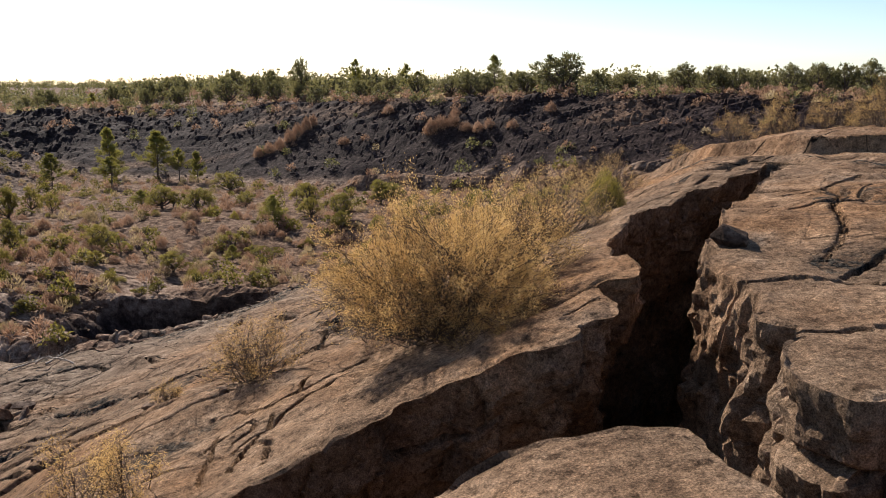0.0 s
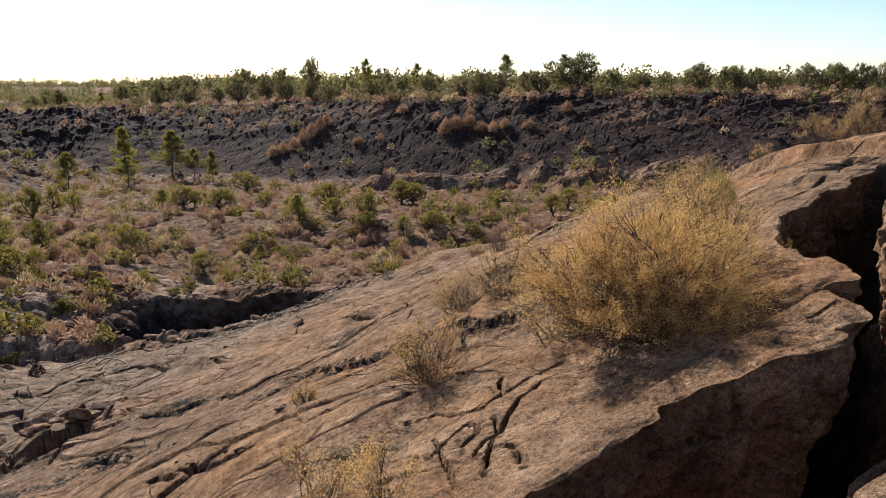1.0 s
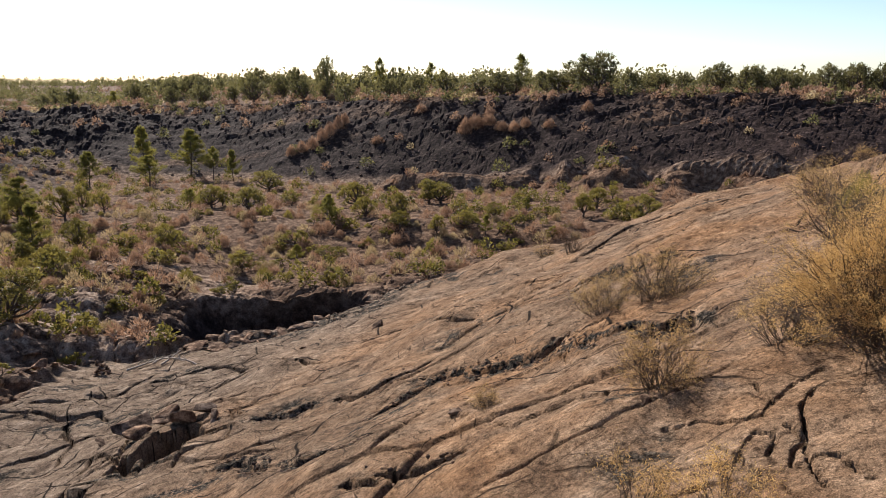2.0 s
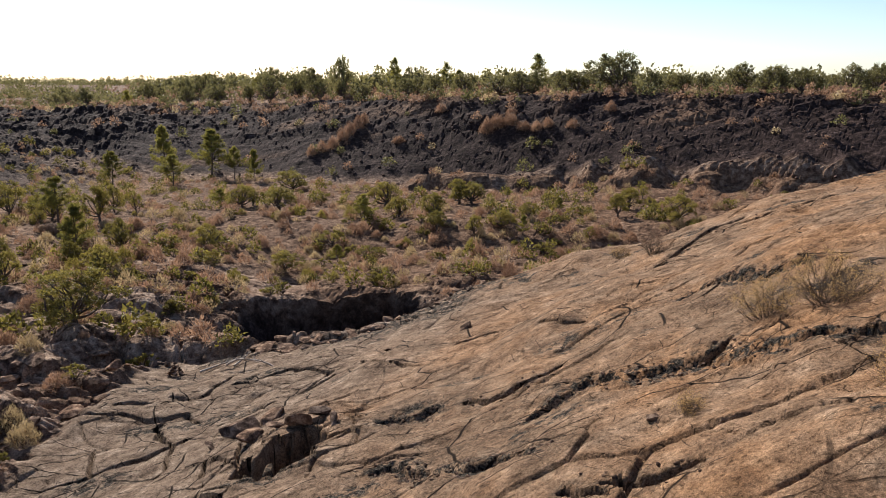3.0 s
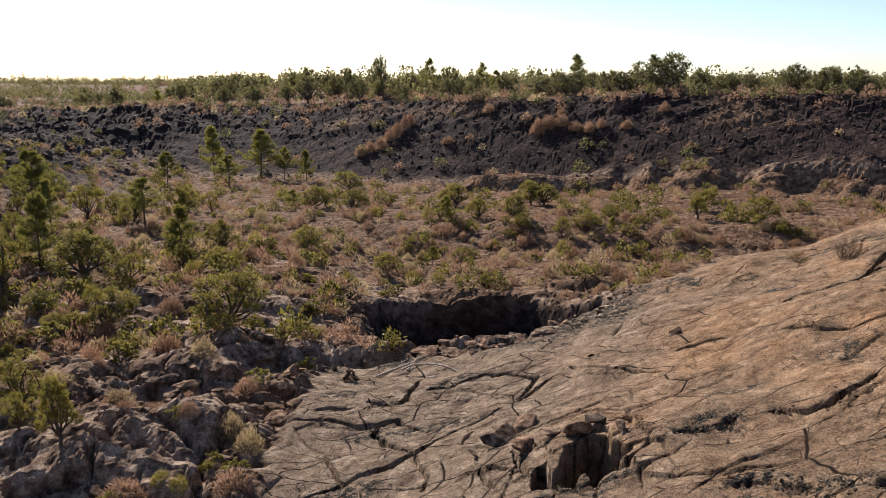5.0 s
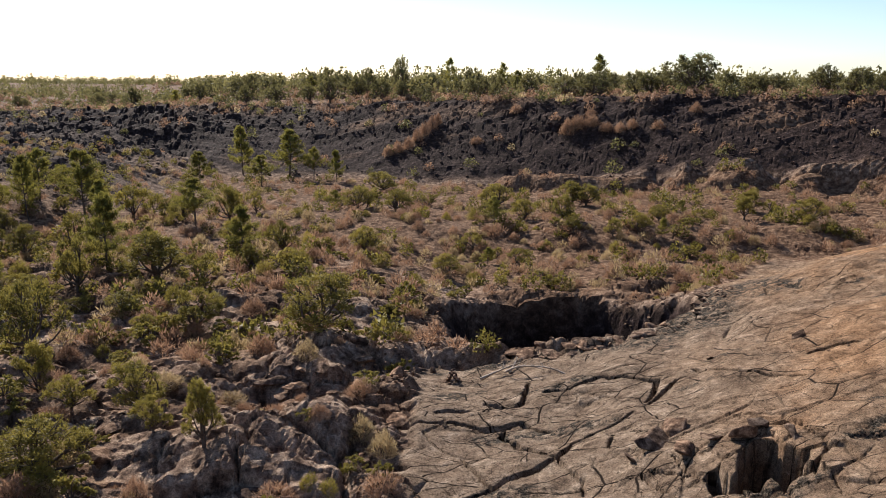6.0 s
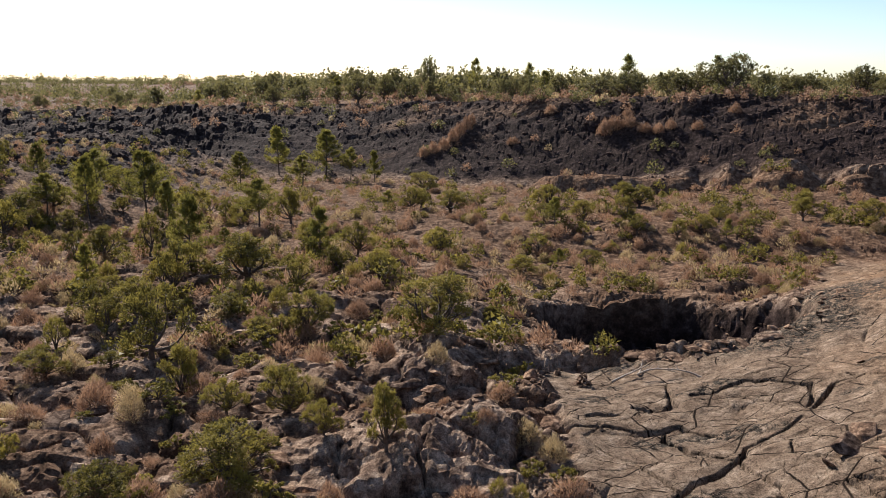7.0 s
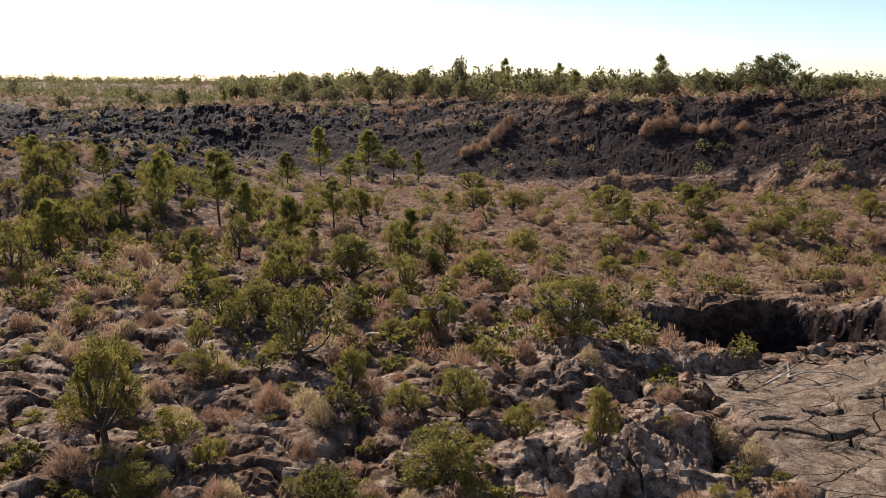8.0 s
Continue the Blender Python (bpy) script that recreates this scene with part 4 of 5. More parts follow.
def set_out(kinds, places, group, seed):
    """Copies of a few kinds of plant, each turned its own way."""
    rng = np.random.default_rng(seed)
    low = footing(*(np.array(places)[:, k] for k in (0, 1, 3)))
    for k, (x, y, tall, wide) in enumerate(places):
        copy = copy_thing(kinds[k % len(kinds)], stand(x, y, low[k], tall, wide, rng.uniform(0, 6.28)))
        tagged(copy, group=group)


def put_away(kinds):
    for ob in kinds:
        for o in (*ob.children_recursive, ob):
            bpy.data.objects.remove(o)


pines = [pine(300 + k, 12000, 0.032, "pine_tree", "green young pine with a bare dark trunk on scrubby lava", "pine tree", 9 + k, 0.2 + 0.06 * k, 0.42 + 0.05 * k, 1.15) for k in range(3)]
set_out(pines, PINES, "pines on the scrubland", 1)
junipers = [juniper(310 + k, 9500, 0.030, juniper_scales, "juniper_tree", "olive-green rounded juniper growing out of dark broken lava", "juniper", 12 + 2 * k, 0.84) for k in range(4)]
rng = np.random.default_rng(77)
extra = [(float(x), float(y), float(h), float(h * w)) for x, y, h, w in zip(rng.uniform(-60, -27, 46), rng.uniform(24, 64, 46), rng.uniform(1.1, 2.9, 46), rng.uniform(0.65, 1.0, 46))]
extra += [(float(x), float(y), float(h), float(h * w)) for x, y, h, w in zip(rng.uniform(-78, -46, 34), rng.uniform(38, 62, 34), rng.uniform(1.8, 3.5, 34), rng.uniform(0.65, 0.95, 34))]
extra += [(float(x), float(y), float(h), float(h * w)) for x, y, h, w in zip(rng.uniform(-26, 12, 16), rng.uniform(44, 70, 16), rng.uniform(0.8, 1.5, 16), rng.uniform(0.9, 1.3, 16))]
young = [juniper(315 + k, 3600, 0.044, juniper_scales, "young_juniper", "olive-green bushy young juniper among dry scrub", "juniper", 8 + k) for k in range(3)]
young_pines = [e for e in extra[::3] if e[1] > 37]
set_out(young, tuple(e for e in extra if e not in young_pines), "junipers on the scrubland", 9)
set_out(pines, tuple((x, y, 1.15 * h, 1.15 * w) for x, y, h, w in young_pines), "pines on the scrubland", 19)
set_out(junipers, JUNIPERS_NEAR + JUNIPERS_BEYOND, "junipers on the scrubland", 2)
gold = [juniper(320 + k, 3600, 0.05, yellow_leaves, "yellow_bush", "yellow-green rabbitbrush on broken lava", "bush", 9) for k in range(2)]
set_out(gold, YELLOW_BUSHES, "yellow bushes", 3)
far_junipers = [juniper(330 + k, 2900, 0.062, woods_leaves, "rim_juniper", "dark green juniper on the rim of the far slope", "juniper", 17 + k, 1.35) for k in range(3)]
set_out(far_junipers, tuple((x, y, h * (1.22 if x < -20 else 0.95 if x > 20 else 0.98), w) for x, y, h, w in RIM_JUNIPERS + RIM_JUNIPERS_EAST), "junipers on the far rim", 4)
rng = np.random.default_rng(78)
more = [(float(x), float(y + np.interp(x, RIM_X, RIM_Y)), float(h), float(h * w)) for x, y, h, w in zip(rng.uniform(-115, 62, 80), 4 + 46 * rng.random(80) ** 1.3, rng.uniform(1.6, 3.6, 80), rng.uniform(0.7, 1.15, 80))]
set_out(far_junipers, tuple(more), "junipers on the far rim", 14)
far_pines = [pine(340 + k, 4200, 0.05, "rim_pine", "tall dark green pine on the rim of the far slope", "pine tree", 10 + k, 0.25, 0.40, 1.4) for k in range(2)]
set_out(far_pines, tuple((x, y, h, 1.3 * w) for x, y, h, w in RIM_PINES), "pines on the far rim", 5)
put_away(young + pines + junipers + gold + far_junipers + far_pines)

# dry bushes on the ridge: x, y, radius, height, stems, flecks
RIDGE_BUSHES = (
    (0.02, 6.6, 1.10, 1.28, 190, 150000, "large straw-coloured dry bush with bare dark stems on the lava ridge"),
    (0.72, 7.4, 0.75, 1.20, 80, 22000, "straw-coloured dry bush beside the fissure on the lava ridge"),
    (-0.55, 7.4, 0.62, 0.75, 60, 12000, "pale dry bush at the foot of a larger one"),
    (-1.95, 7.25, 0.50, 0.74, 60, 8000, "small tan dry bush with a fan of bare stems"),
    (-2.75, 4.92, 0.36, 0.66, 22, 4200, "small yellow dry bush with forked bare stems"),
    (-2.22, 4.72, 0.30, 0.58, 18, 3200, "small yellow dry bush with forked bare stems"),
    (-3.62, 9.1, 0.22, 0.32, 30, 1500, "low tuft of straw-coloured twigs on bare lava"),
    (-0.75, 11.4, 0.78, 0.88, 70, 9000, "brownish dry bush on the flank of the lava ridge"),
    (-1.5, 11.9, 0.60, 0.72, 60, 7500, "brownish dry bush on the flank of the lava ridge"),
    (0.02, 23.7, 0.50, 0.85, 40, 2400, "upright brown dry bush on smooth lava"),
    (-0.6, 25.4, 0.45, 0.42, 40, 2400, "low straw-coloured bush on smooth lava"),
    (1.75, 10.9, 0.85, 1.15, 60, 11000, "grey-straw dry bush on the lava ridge"),
    (3.3, 14.5, 0.8, 1.0, 60, 9000, "straw-coloured dry bush behind the lava ridge"),
)
for k, (x, y, r, h, stems, flecks, label) in enumerate(RIDGE_BUSHES):
    bush = dry_bush(400 + k, r, h, stems, flecks, straw_leaves if k != 9 else russet_leaves, label)
    bush.matrix_world = stand(x, y, footing(x, y, r)[0], 1, 1, 0.7 * k, 0.02)
green = shrub(350, 80, 9000, 0.045, yellow_leaves, "green_bush", "yellow-green leafy bush on the crest of the lava ridge", "bush")
green.matrix_world = stand(2.68, 12.2, footing(2.68, 12.2, 0.8)[0], 0.8, 0.85, 0)
straws = [dry_bush(360 + k, 0.55, 0.85, 28, 5000, straw_leaves, "pale straw-coloured bush behind the crest of the lava ridge", "straw_bush") for k in range(2)]
set_out(straws, ((6.4, 16.4, 0.9, 0.95), (7.2, 16.0, 1.05, 1.0), (8.0, 15.6, 1.0, 1.1), (8.8, 15.0, 1.1, 1.0), (9.7, 14.6, 1.15, 1.1), (10.4, 14.2, 1.2, 1.0), (5.6, 17.4, 0.6, 0.7), (7.6, 17.2, 1.0, 1.1), (9.2, 16.2, 1.1, 1.2)), "straw bushes along the crest", 6)
SLOPE_BUSHES = (
    (-23.5, 94.8, 2.14, 2.04), (-22.3, 95.6, 2.15, 2.36), (-20.9, 95.8, 2.45, 2.37), (-19.8, 96.8, 2.46, 2.39), (-18.9, 97.7, 2.63, 2.41),
    (-18.0, 99.0, 2.65, 2.28), (-17.3, 100.2, 2.24, 1.98), (-1.5, 91.6, 2.87, 2.7), (-0.3, 91.7, 2.46, 3.01), (1.3, 91.1, 2.04, 2.98),
    (2.7, 89.3, 1.73, 2.49), (4.1, 88.3, 1.84, 2.46), (5.4, 88.0, 1.71, 2.02), (8.0, 86.4, 1.54, 2.13), (-7.1, 98.6, 1.76, 2.41),
    (-12.4, 93.6, 1.4, 2.31), (1.6, 93.1, 1.66, 2.28), (12.5, 87.5, 1.69, 2.14),
)
rusty = [shrub(370 + k, 12, 900, 0.2, russet_leaves, "slope_bush", "russet bush growing on the dark far slope", "bush") for k in range(2)]
set_out(rusty, tuple((x, y, 0.72 * h, 0.8 * w) for x, y, h, w in SLOPE_BUSHES), "russet bushes on the far slope", 7)
put_away(straws + rusty)

# ---- scattered scrub: the nearer bushes one by one, the rest as cover ----
def scrub_spots(count, x0, x1, y0, y1, seed, wanted):
    """Places for bushes, thinned by what grows there."""
    rng = np.random.default_rng(seed)
    y = y0 * (y1 / y0) ** rng.random(count * 6)
    x = x0 + (x1 - x0) * rng.random(count * 6)
    seen = (x > -30 - 0.62 * y) & (x < 4 + 0.62 * y)
    u, slab, climb, pit = zones(x, y)
    keep = seen & (rng.random(len(x)) < wanted(x, y, slab, climb, pit))
    return x[keep][:count], y[keep][:count], rng


def on_plain(x, y, slab, climb, pit):
    clump = ease(-0.5, 0.5, wave(x * 0.3, y * 0.3, 201))
    return (slab < 0.05) * (climb < -0.01) * (pit > 1.3) * (0.25 + 0.75 * clump)


KINDS = (
    ("russet_bush", russet_leaves, "reddish-brown dry bush on broken lava ground", 6),
    ("straw_shrub", pale_leaves, "pale straw-coloured shrub on broken lava ground", 4),
    ("golden_shrub", yellow_leaves, "yellow-green dry shrub on broken lava ground", 2),
    ("olive_bush", juniper_scales, "olive-green low bush on broken lava ground", 3),
)
sx, sy, rng = scrub_spots(640, -62, 12, 15, 58, 211, on_plain)
templates = []
for name, leafy, label, weight in KINDS:
    for k in range(2):
        if name == "olive_bush":
            templates.append((juniper(560 + k, 1200, 0.09, leafy, name, label, "bush", 8), weight))
        else:
            templates.append((shrub(500 + 7 * len(templates), 8, 1150, 0.155, leafy, name, label, "bush"), weight))
pick = rng.choice(len(templates), size=len(sx), p=np.array([w for _, w in templates]) / sum(w for _, w in templates))
sz = footing(sx, sy, 0 * sx + 0.8)
for x, y, z, k in zip(sx, sy, sz, pick):
    wide = float(rng.uniform(0.5, 1.3))
    tagged(copy_thing(templates[k][0], stand(float(x), float(y), float(z), wide * float(rng.uniform(0.5, 0.85)), wide, float(rng.uniform(0, 6.28)), 0.06)), group="bushes of the scrubland")
put_away([t for t, _ in templates])


def cover_of(name, label, category, material, x, y, tall, wide, blades, leaf, slim, rng, loose=0.35):
    """Many far bushes as one mesh: each a ragged dome of small leaves, thick towards its outside."""
    soup = Soup()
    n = len(x)
    z = land(x, y)
    d = rng.normal(size=(n, blades, 3))
    d = d / np.linalg.norm(d, axis=2, keepdims=True)
    d[..., 2] = np.abs(d[..., 2])
    a = np.arctan2(d[..., 1], d[..., 0])
    lump = 1 + 0.22 * np.sin(a * 3 + rng.uniform(0, 6.28, (n, 1))) + 0.18 * np.sin(a * 2 + 5 * d[..., 2] + rng.uniform(0, 6.28, (n, 1)))
    r = np.minimum(1.12, lump) * rng.uniform(0.6, 1.0, (n, blades))
    at = np.stack([x[:, None] + d[..., 0] * r * wide[:, None] / 2, y[:, None] + d[..., 1] * r * wide[:, None] / 2, z[:, None] + tall[:, None] * (0.04 + 0.96 * d[..., 2] * np.minimum(r, 0.92))], -1).reshape(-1, 3)
    size = np.repeat(leaf * wide, blades) * rng.uniform(0.6, 1.4, n * blades)
    soup.leaves(at, (d + np.array([0, 0, 0.6])).reshape(-1, 3) + rng.normal(size=(n * blades, 3)) * loose, size, size * slim, rng)
    return tagged(new(name, soup.mesh(name, material)), label, category, kind="stuff")


def on_slope(x, y, slab, climb, pit):
    return (climb > 0.05) * (0.10 * (climb < 1) + 1.0 * (climb >= 0.85)) * ease(-0.6, 0.5, wave(x * 0.12, y * 0.12, 202))


for k, (name, leafy, label, category, count, hi) in enumerate((
        ("russet_scrub", russet_leaves, "reddish-brown low scrub over the scrubland", "scrub", 900, 0.95),
        ("straw_scrub", pale_leaves, "pale straw-coloured low scrub over the scrubland", "scrub", 480, 0.9),
        ("olive_scrub", juniper_scales, "olive-green low scrub over the scrubland", "scrub", 420, 1.1))):
    x, y, rng = scrub_spots(count, -95, 45, 26, 92, 220 + k, on_plain)
    wide = rng.uniform(0.5, 1.25, len(x)) * (1.3 if k == 2 else 1)
    cover_of(name, label, category, leafy, x, y, wide * rng.uniform(0.5, 0.9, len(x)) * hi, wide, 150, *((0.17, 0.28, rng) if k < 2 else (0.13, 0.7, rng, 1.2)))
for k, (name, leafy, label, count, big) in enumerate((
        ("upland_russet_scrub", russet_leaves, "reddish-brown scrub on the far upland", 1500, 1.4),
        ("upland_straw_scrub", pale_leaves, "pale scrub on the far upland", 280, 1.3),
        ("upland_green_scrub", woods_leaves, "green scrub and young trees on the far upland", 760, 1.8))):
    x, y, rng = scrub_spots(count, -140, 75, 70, 165, 230 + k, on_slope)
    wide = rng.uniform(0.5, 1.3, len(x)) * big
    cover_of(name, label, "scrub", leafy, x, y, wide * rng.uniform(0.5, 0.95, len(x)), wide, 80, 0.15, 0.75, rng, 1.2)


for k, (name, leafy, label, count) in enumerate((("west_russet_scrub", russet_leaves, "reddish-brown scrub on the western upland", 700), ("west_green_scrub", woods_leaves, "green scrub on the western upland", 420))):
    x, y, rng = scrub_spots(count, -230, -58, 75, 300, 236 + k, lambda x, y, slab, climb, pit: (climb > 0.9) * ease(-0.4, 0.3, wave(x * 0.04, y * 0.06, 204 + k)))
    wide = rng.uniform(0.7, 2.2, len(x))
    cover_of(name, label, "scrub", leafy, x, y, wide * rng.uniform(0.5, 0.9, len(x)), wide, 50, 0.18, 0.8, rng, 1.2)


def on_upland(x, y, slab, climb, pit):
    return (climb > 1.6) * ease(-0.7, 0.3, wave(x * 0.02, y * 0.02, 203))


x, y, rng = scrub_spots(2300, -420, 300, 122, 460, 240, on_upland)
wide = rng.uniform(1.6, 4.2, len(x))
cover_of("far_woods", "dark green juniper woods of the far upland", "woods", woods_leaves, x, y, wide * rng.uniform(0.75, 1.45, len(x)), wide, 75, 0.15, 0.85, rng, 1.2)

# ---- loose lava rocks ----
def rock_mesh(seed, material, flat=0.6):
    """An angular block about one metre across, chipped at its corners."""
    rng = np.random.default_rng(seed)
    bm = bmesh.new()
    for _ in range(15):
        d = rng.normal(size=3)
        d = d / np.linalg.norm(d) * rng.uniform(0.42, 0.56)
        bm.verts.new((d[0], d[1] * rng.uniform(0.7, 1.0), d[2] * flat))
    hull = bmesh.ops.convex_hull(bm, input=bm.verts)
    bmesh.ops.delete(bm, geom=[v for v in bm.verts if not v.link_faces], context="VERTS")
    bmesh.ops.bevel(bm, geom=list(bm.edges), offset=0.035, segments=1, affect="EDGES", clamp_overlap=True)
    bmesh.ops.triangulate(bm, faces=bm.faces)
    me = bpy.data.meshes.new("rock")
    bm.to_mesh(me)
    bm.free()
    me.materials.append(material)
    return me


rock_shapes = [rock_mesh(600 + k, lava_rock, 0.45 + 0.08 * (k % 4)) for k in range(7)]


def rock_spots(count, x0, x1, y0, y1, seed, wanted):
    rng = np.random.default_rng(seed)
    x, y = rng.uniform(x0, x1, count * 12), y0 * (y1 / y0) ** rng.random(count * 12)
    u, slab, climb, pit = zones(x, y)
    keep = rng.random(len(x)) < wanted(x, y, slab, climb, pit)
    x, y = x[keep][:count], y[keep][:count]
    return x, y, land(x, y), rng


def on_rubble(x, y, slab, climb, pit):
    edge = ease(0.9, 0.0, np.abs(x + 18.3)) * (y < 27)
    scree = ease(1.5, 1.0, pit) * (x > -11) * (y < 37)
    return (climb < -0.02) * np.clip((slab < 0.3) * (pit > 0.5) * (0.25 * ease(-0.1, 0.5, wave(x * 0.16, y * 0.16, 31) + 0.2) + edge) + 0.9 * scree * (pit > 0.35), 0, 1)


rx, ry, rz, rng = rock_spots(200, -40, -3, 15.5, 40, 251, on_rubble)
for k in range(len(rx)):
    size = float(rng.uniform(0.22, 0.5) * (1.5 if rng.random() < 0.15 else 1))
    ob = tagged(new("lava_rock", rock_shapes[k % 7]), "dark angular loose lava rock on broken ground", "rock", "loose lava rocks")
    ob.matrix_world = Matrix.Translation((float(rx[k]), float(ry[k]), float(rz[k]) + size * 0.08)) @ Euler((rng.uniform(-0.5, 0.5), rng.uniform(-0.5, 0.5), rng.uniform(0, 6.28))).to_matrix().to_4x4() @ Matrix.Diagonal((size, size, size * float(rng.uniform(0.6, 1.0)), 1))


def rock_cover(name, label, x, y, z, size, rng, material=lava_rock):
    """Many small rocks as one mesh."""
    verts, faces, n = [], [], 0
    shapes = []
    for me in rock_shapes[:4]:
        bm = bmesh.new()
        bm.from_mesh(me)
        bmesh.ops.remove_doubles(bm, verts=bm.verts, dist=0.2)
        bmesh.ops.triangulate(bm, faces=bm.faces)
        bm.verts.index_update()
        shapes.append((np.array([v.co for v in bm.verts]), np.array([[v.index for v in f.verts] for f in bm.faces])))
        bm.free()
    soup = Soup()
    for k in range(len(x)):
        v, f = shapes[k % 4]
        a, b = rng.uniform(0, 6.28), rng.uniform(-0.6, 0.6)
        turn = np.array([[math.cos(a), -math.sin(a), 0], [math.sin(a), math.cos(a), 0], [0, 0, 1]]) @ np.array([[1, 0, 0], [0, math.cos(b), -math.sin(b)], [0, math.sin(b), math.cos(b)]])
        soup.add((v * size[k]) @ turn.T + np.array([x[k], y[k], z[k] + 0.05 * size[k]]), f)
    return tagged(new(name, soup.mesh(name, material)), label, "rocks", kind="stuff")


x, y, z, rng = rock_spots(1100, -45, -3, 15.5, 45, 252, on_rubble)
rock_cover("lava_rubble", "dark brown lava rubble between the bushes", x, y, z, rng.uniform(0.08, 0.24, len(x)), rng)
x, y, z, rng = rock_spots(7000, -120, 48, 60, 150, 253, lambda x, y, slab, climb, pit: ((climb > -0.08) | (x < -50)) * (climb < 1.15) * (0.25 + 0.75 * np.maximum(ease(-48, -56, x), ease(0.25, 0.6, climb + 0.3 * wave(x * 0.1, y * 0.2, 254)))))
rock_cover("slope_rubble", "dark lava rubble strewn over the far slope", x, y, z, rng.uniform(0.2, 0.75, len(x)) ** 1.3, rng, cinder_rock)
x, y, z, rng = rock_spots(900, -17, 3, 7, 26, 255, lambda x, y, slab, climb, pit: (slab > 0.8) * np.clip(12 * joints(x, y, RUBBLE_JOINTS, 0.5, 0.1, 115) + 4 * joints(x, y, WIDE_JOINTS, 0.4, 0.1, 111), 0, 1))
rock_cover("joint_rubble", "small dark stones gathered along the open joints", x, y, z, rng.uniform(0.03, 0.12, len(x)), rng)

# flat broken plates lying over one another
plate_shapes = [rock_mesh(630 + k, lava_rock, 0.16 + 0.03 * k) for k in range(5)]
x1, y1, z1, rng = rock_spots(90, -40, -17.5, 15.5, 42, 256, lambda x, y, slab, climb, pit: (slab < 0.1) * (pit > 1.1) * ease(-0.3, 0.4, wave(x * 0.3, y * 0.3, 257)))
x2, y2, z2, _ = rock_spots(70, -14, 6, 25, 42, 258, lambda x, y, slab, climb, pit: (slab > 0.02) * (slab < 0.98) * (pit > 1.05))
for k, (x, y, z) in enumerate(zip(np.concatenate([x1, x2]), np.concatenate([y1, y2]), np.concatenate([z1, z2]))):
    size = float(rng.uniform(0.55, 1.5))
    ob = tagged(new("lava_plate", plate_shapes[k % 5]), "flat dusty brown lava plate lying on broken ground", "lava plate", "loose lava plates")
    ob.matrix_world = Matrix.Translation((float(x), float(y), float(z) + 0.05)) @ Euler((rng.uniform(-0.3, 0.3), rng.uniform(-0.3, 0.3), rng.uniform(0, 6.28))).to_matrix().to_4x4() @ Matrix.Diagonal((size, size * float(rng.uniform(0.5, 0.9)), size * 0.8, 1))

# tipped plates round the small roof collapse, and lone stones on the slab
for k, (px, py, size, tip) in enumerate(((-11.5, 16.4, 1.2, 0.45), (-10.9, 16.9, 0.95, -0.4), (-9.9, 15.3, 0.9, 0.6), (-11.05, 15.6, 0.8, -0.35), (-9.1, 14.9, 0.5, 0.4), (-9.5, 15.6, 0.6, 0.2), (-12.1, 16.0, 0.5, 0.7), (-10.5, 15.6, 0.6, 0.1))):
    ob = tagged(new("lava_slab", rock_shapes[(k * 3) % 7]), "dark tipped slab of lava beside a collapsed hole", "lava slab", "slabs round the collapsed hole")
    ob.matrix_world = Matrix.Translation((px, py, float(land(np.array([px]), np.array([py]))[0]) + 0.10)) @ Euler((tip, tip * 0.6, k * 1.3)).to_matrix().to_4x4() @ Matrix.Diagonal((size, size * 0.8, size * 0.55, 1))
for k, (px, py, size) in enumerate(((-4.0, 9.35, 0.22), (-17.2, 26.0, 0.75), (-16.75, 25.7, 0.55), (-8.4, 21.5, 0.35), (-2.2, 6.9, 0.16), (-6.1, 21.0, 0.5))):
    ob = tagged(new("boulder", rock_shapes[(k * 2 + 1) % 7]), "dark lava boulder lying on smooth brown lava", "boulder", "boulders on the slab")
    ob.matrix_world = Matrix.Translation((px, py, float(land(np.array([px]), np.array([py]))[0]) + size * 0.02)) @ Euler((0.2 * k, 0.1, k * 1.1)).to_matrix().to_4x4() @ Matrix.Diagonal((size, size, size, 1))


# stones lodged on the rims of the fissure
for px, py, down, size, flat in ((2.52, 6.3, -0.05, 0.42, 1.0),):
    ob = tagged(new("wedged_rock", rock_shapes[int(px * 7) % 7]), "rough brown lava block wedged at the rim of the fissure", "rock", "blocks wedged in the fissure")
    ob.matrix_world = Matrix.Translation((px, py, float(land(np.array([px]), np.array([py]))[0]) - down)) @ Euler((0.15 * px, 0.1, py)).to_matrix().to_4x4() @ Matrix.Diagonal((size, size * 0.85, size * flat, 1))


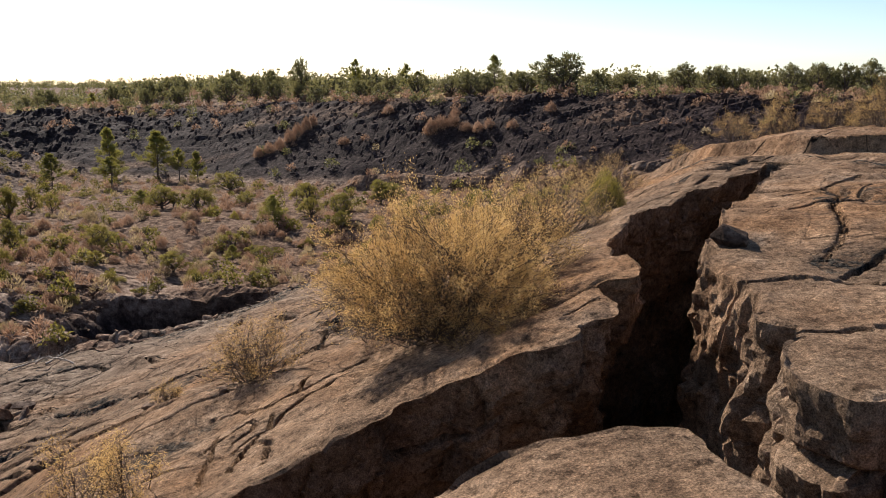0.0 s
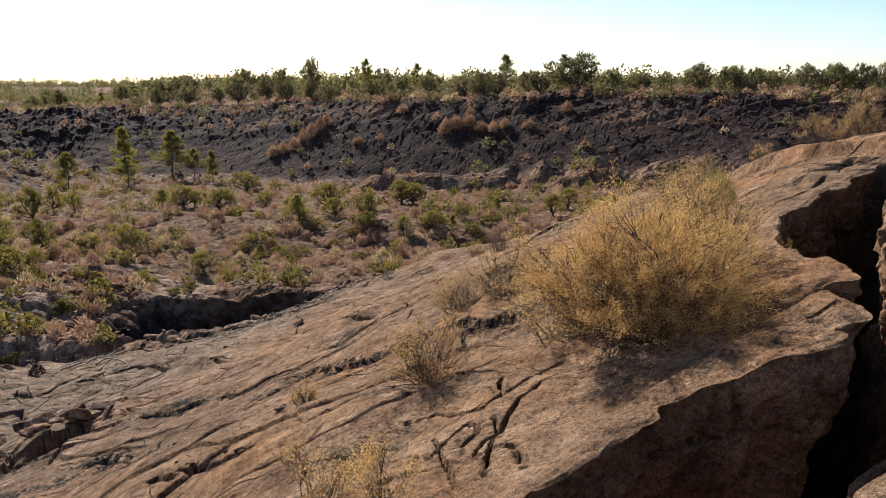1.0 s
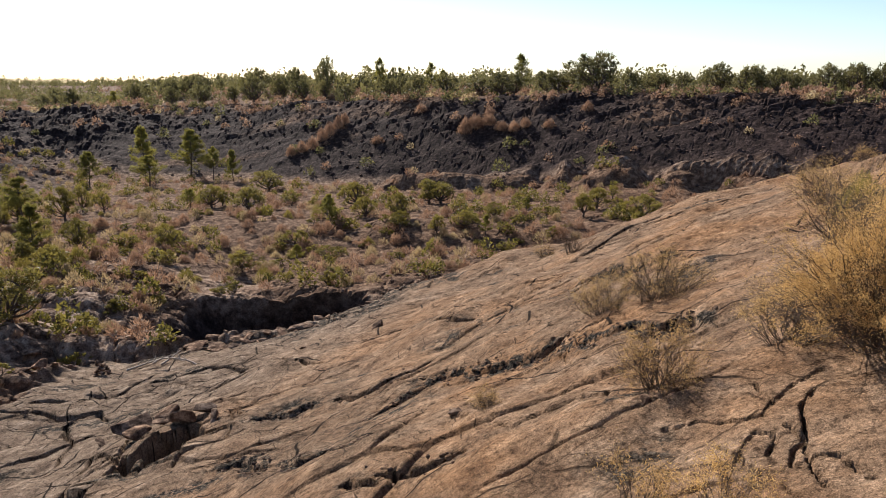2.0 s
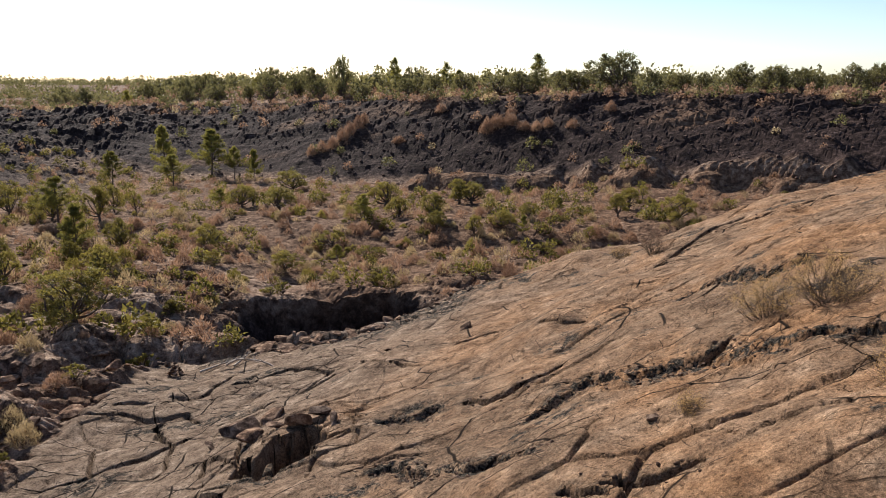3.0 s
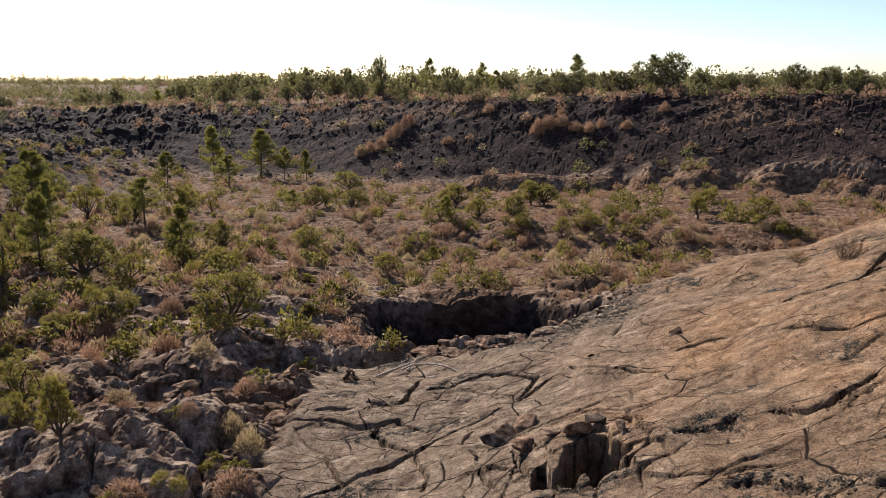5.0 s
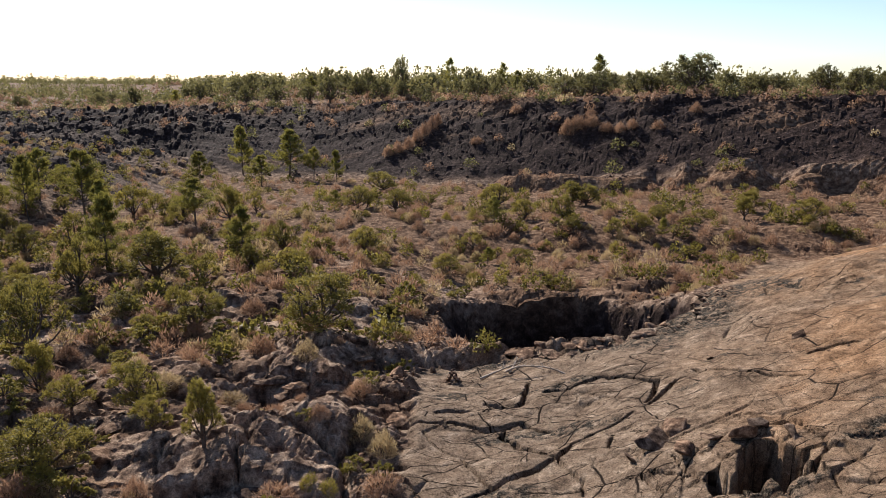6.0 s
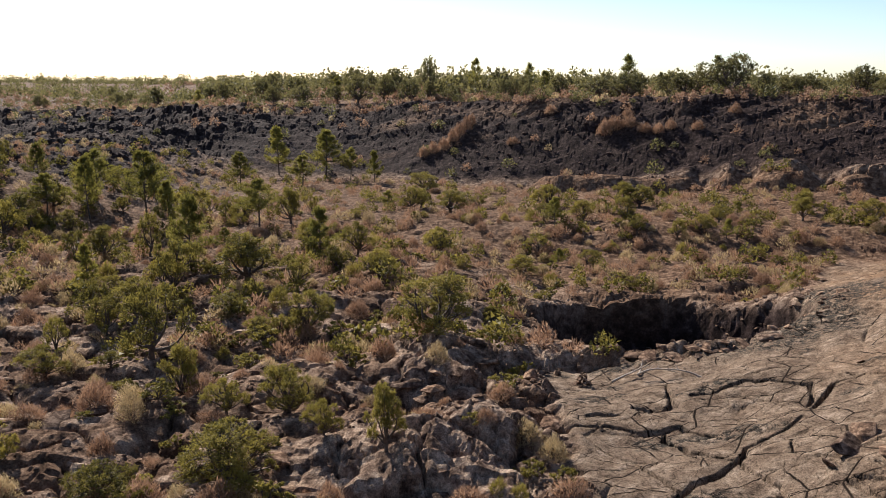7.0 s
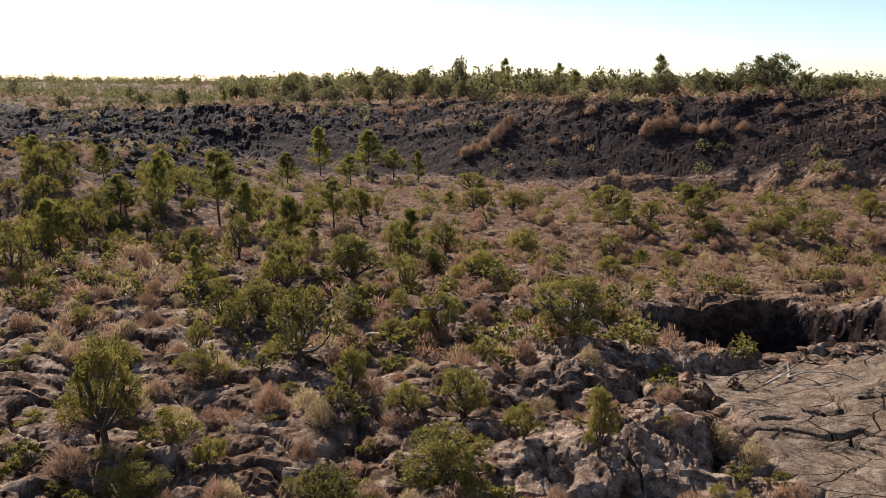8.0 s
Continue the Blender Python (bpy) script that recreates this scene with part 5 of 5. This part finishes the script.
def dead_branch(x, y, length, turn, seed):
    """A bleached fallen bough with broken side twigs."""
    rng = np.random.default_rng(seed)
    root = new("dead_branch")
    root.matrix_world = Matrix.Translation((x, y, float(land(np.array([x]), np.array([y]))[0]) + 0.05)) @ Matrix.Rotation(turn, 4, "Z")
    bough = Soup()
    way = bent(np.array([-length / 2, 0, 0.0]), np.array([length / 2, 0, 0.18 * length]), 0.07, rng, 7)
    bough.tube(way, np.linspace(0.045, 0.012, 7), 6)
    part("bough", bough, driftwood, root, "", True)
    for k in (2, 3, 4, 5):
        twig = Soup()
        tip = way[k] + np.array([0.16, rng.uniform(-0.3, 0.3), rng.uniform(0.05, 0.3)]) * length * 0.5
        twig.tube(bent(way[k], tip, 0.1, rng, 4), np.linspace(0.02, 0.006, 4), 5)
        part("twig", twig, driftwood, root, "", True)
    return tagged(root, "bleached fallen dead branch lying on the lava slab", "branch", "dead branches")


driftwood = make_bark("driftwood", (0.22, 0.17, 0.13), (0.46, 0.38, 0.30))
for k, (x, y, length, turn) in enumerate(((-14.4, 24.6, 1.6, 0.5), (-13.6, 24.2, 1.3, -0.3), (-12.9, 23.6, 1.5, 2.9), (-13.9, 25.2, 1.0, 1.2))):
    dead_branch(x, y, length, turn, 800 + k)


def cairn(x, y, seed, tall):
    """A heap of stones piled up as a way mark."""
    rng = np.random.default_rng(seed)
    root = new("cairn")
    root.location = (x, y, float(land(np.array([x]), np.array([y]))[0]))
    level, ring = 0.0, 0
    for count, spread_out, size in ((6, 0.24, 0.24), (5, 0.18, 0.22), (4, 0.12, 0.20), (2, 0.06, 0.19), (1, 0.0, 0.18)):
        for k in range(count):
            a = k * 6.283 / count + ring
            stone = new("stone", rock_shapes[(k + ring) % 7])
            stone.parent = root
            stone.matrix_basis = Matrix.Translation((spread_out * math.cos(a), spread_out * math.sin(a), level + 0.05)) @ Euler((rng.uniform(-0.3, 0.3), rng.uniform(-0.3, 0.3), rng.uniform(0, 6))).to_matrix().to_4x4() @ Matrix.Diagonal((size, size, size, 1))
        level += tall / 5
        ring += 1
    return tagged(root, "small cairn of dark stacked lava stones on bare slab", "cairn", "cairns")


cairn(-16.05, 24.45, 1, 0.52)
cairn(-9.67, 40.8, 2, 0.75)
cairn(-26.9, 56.4, 3, 0.65)
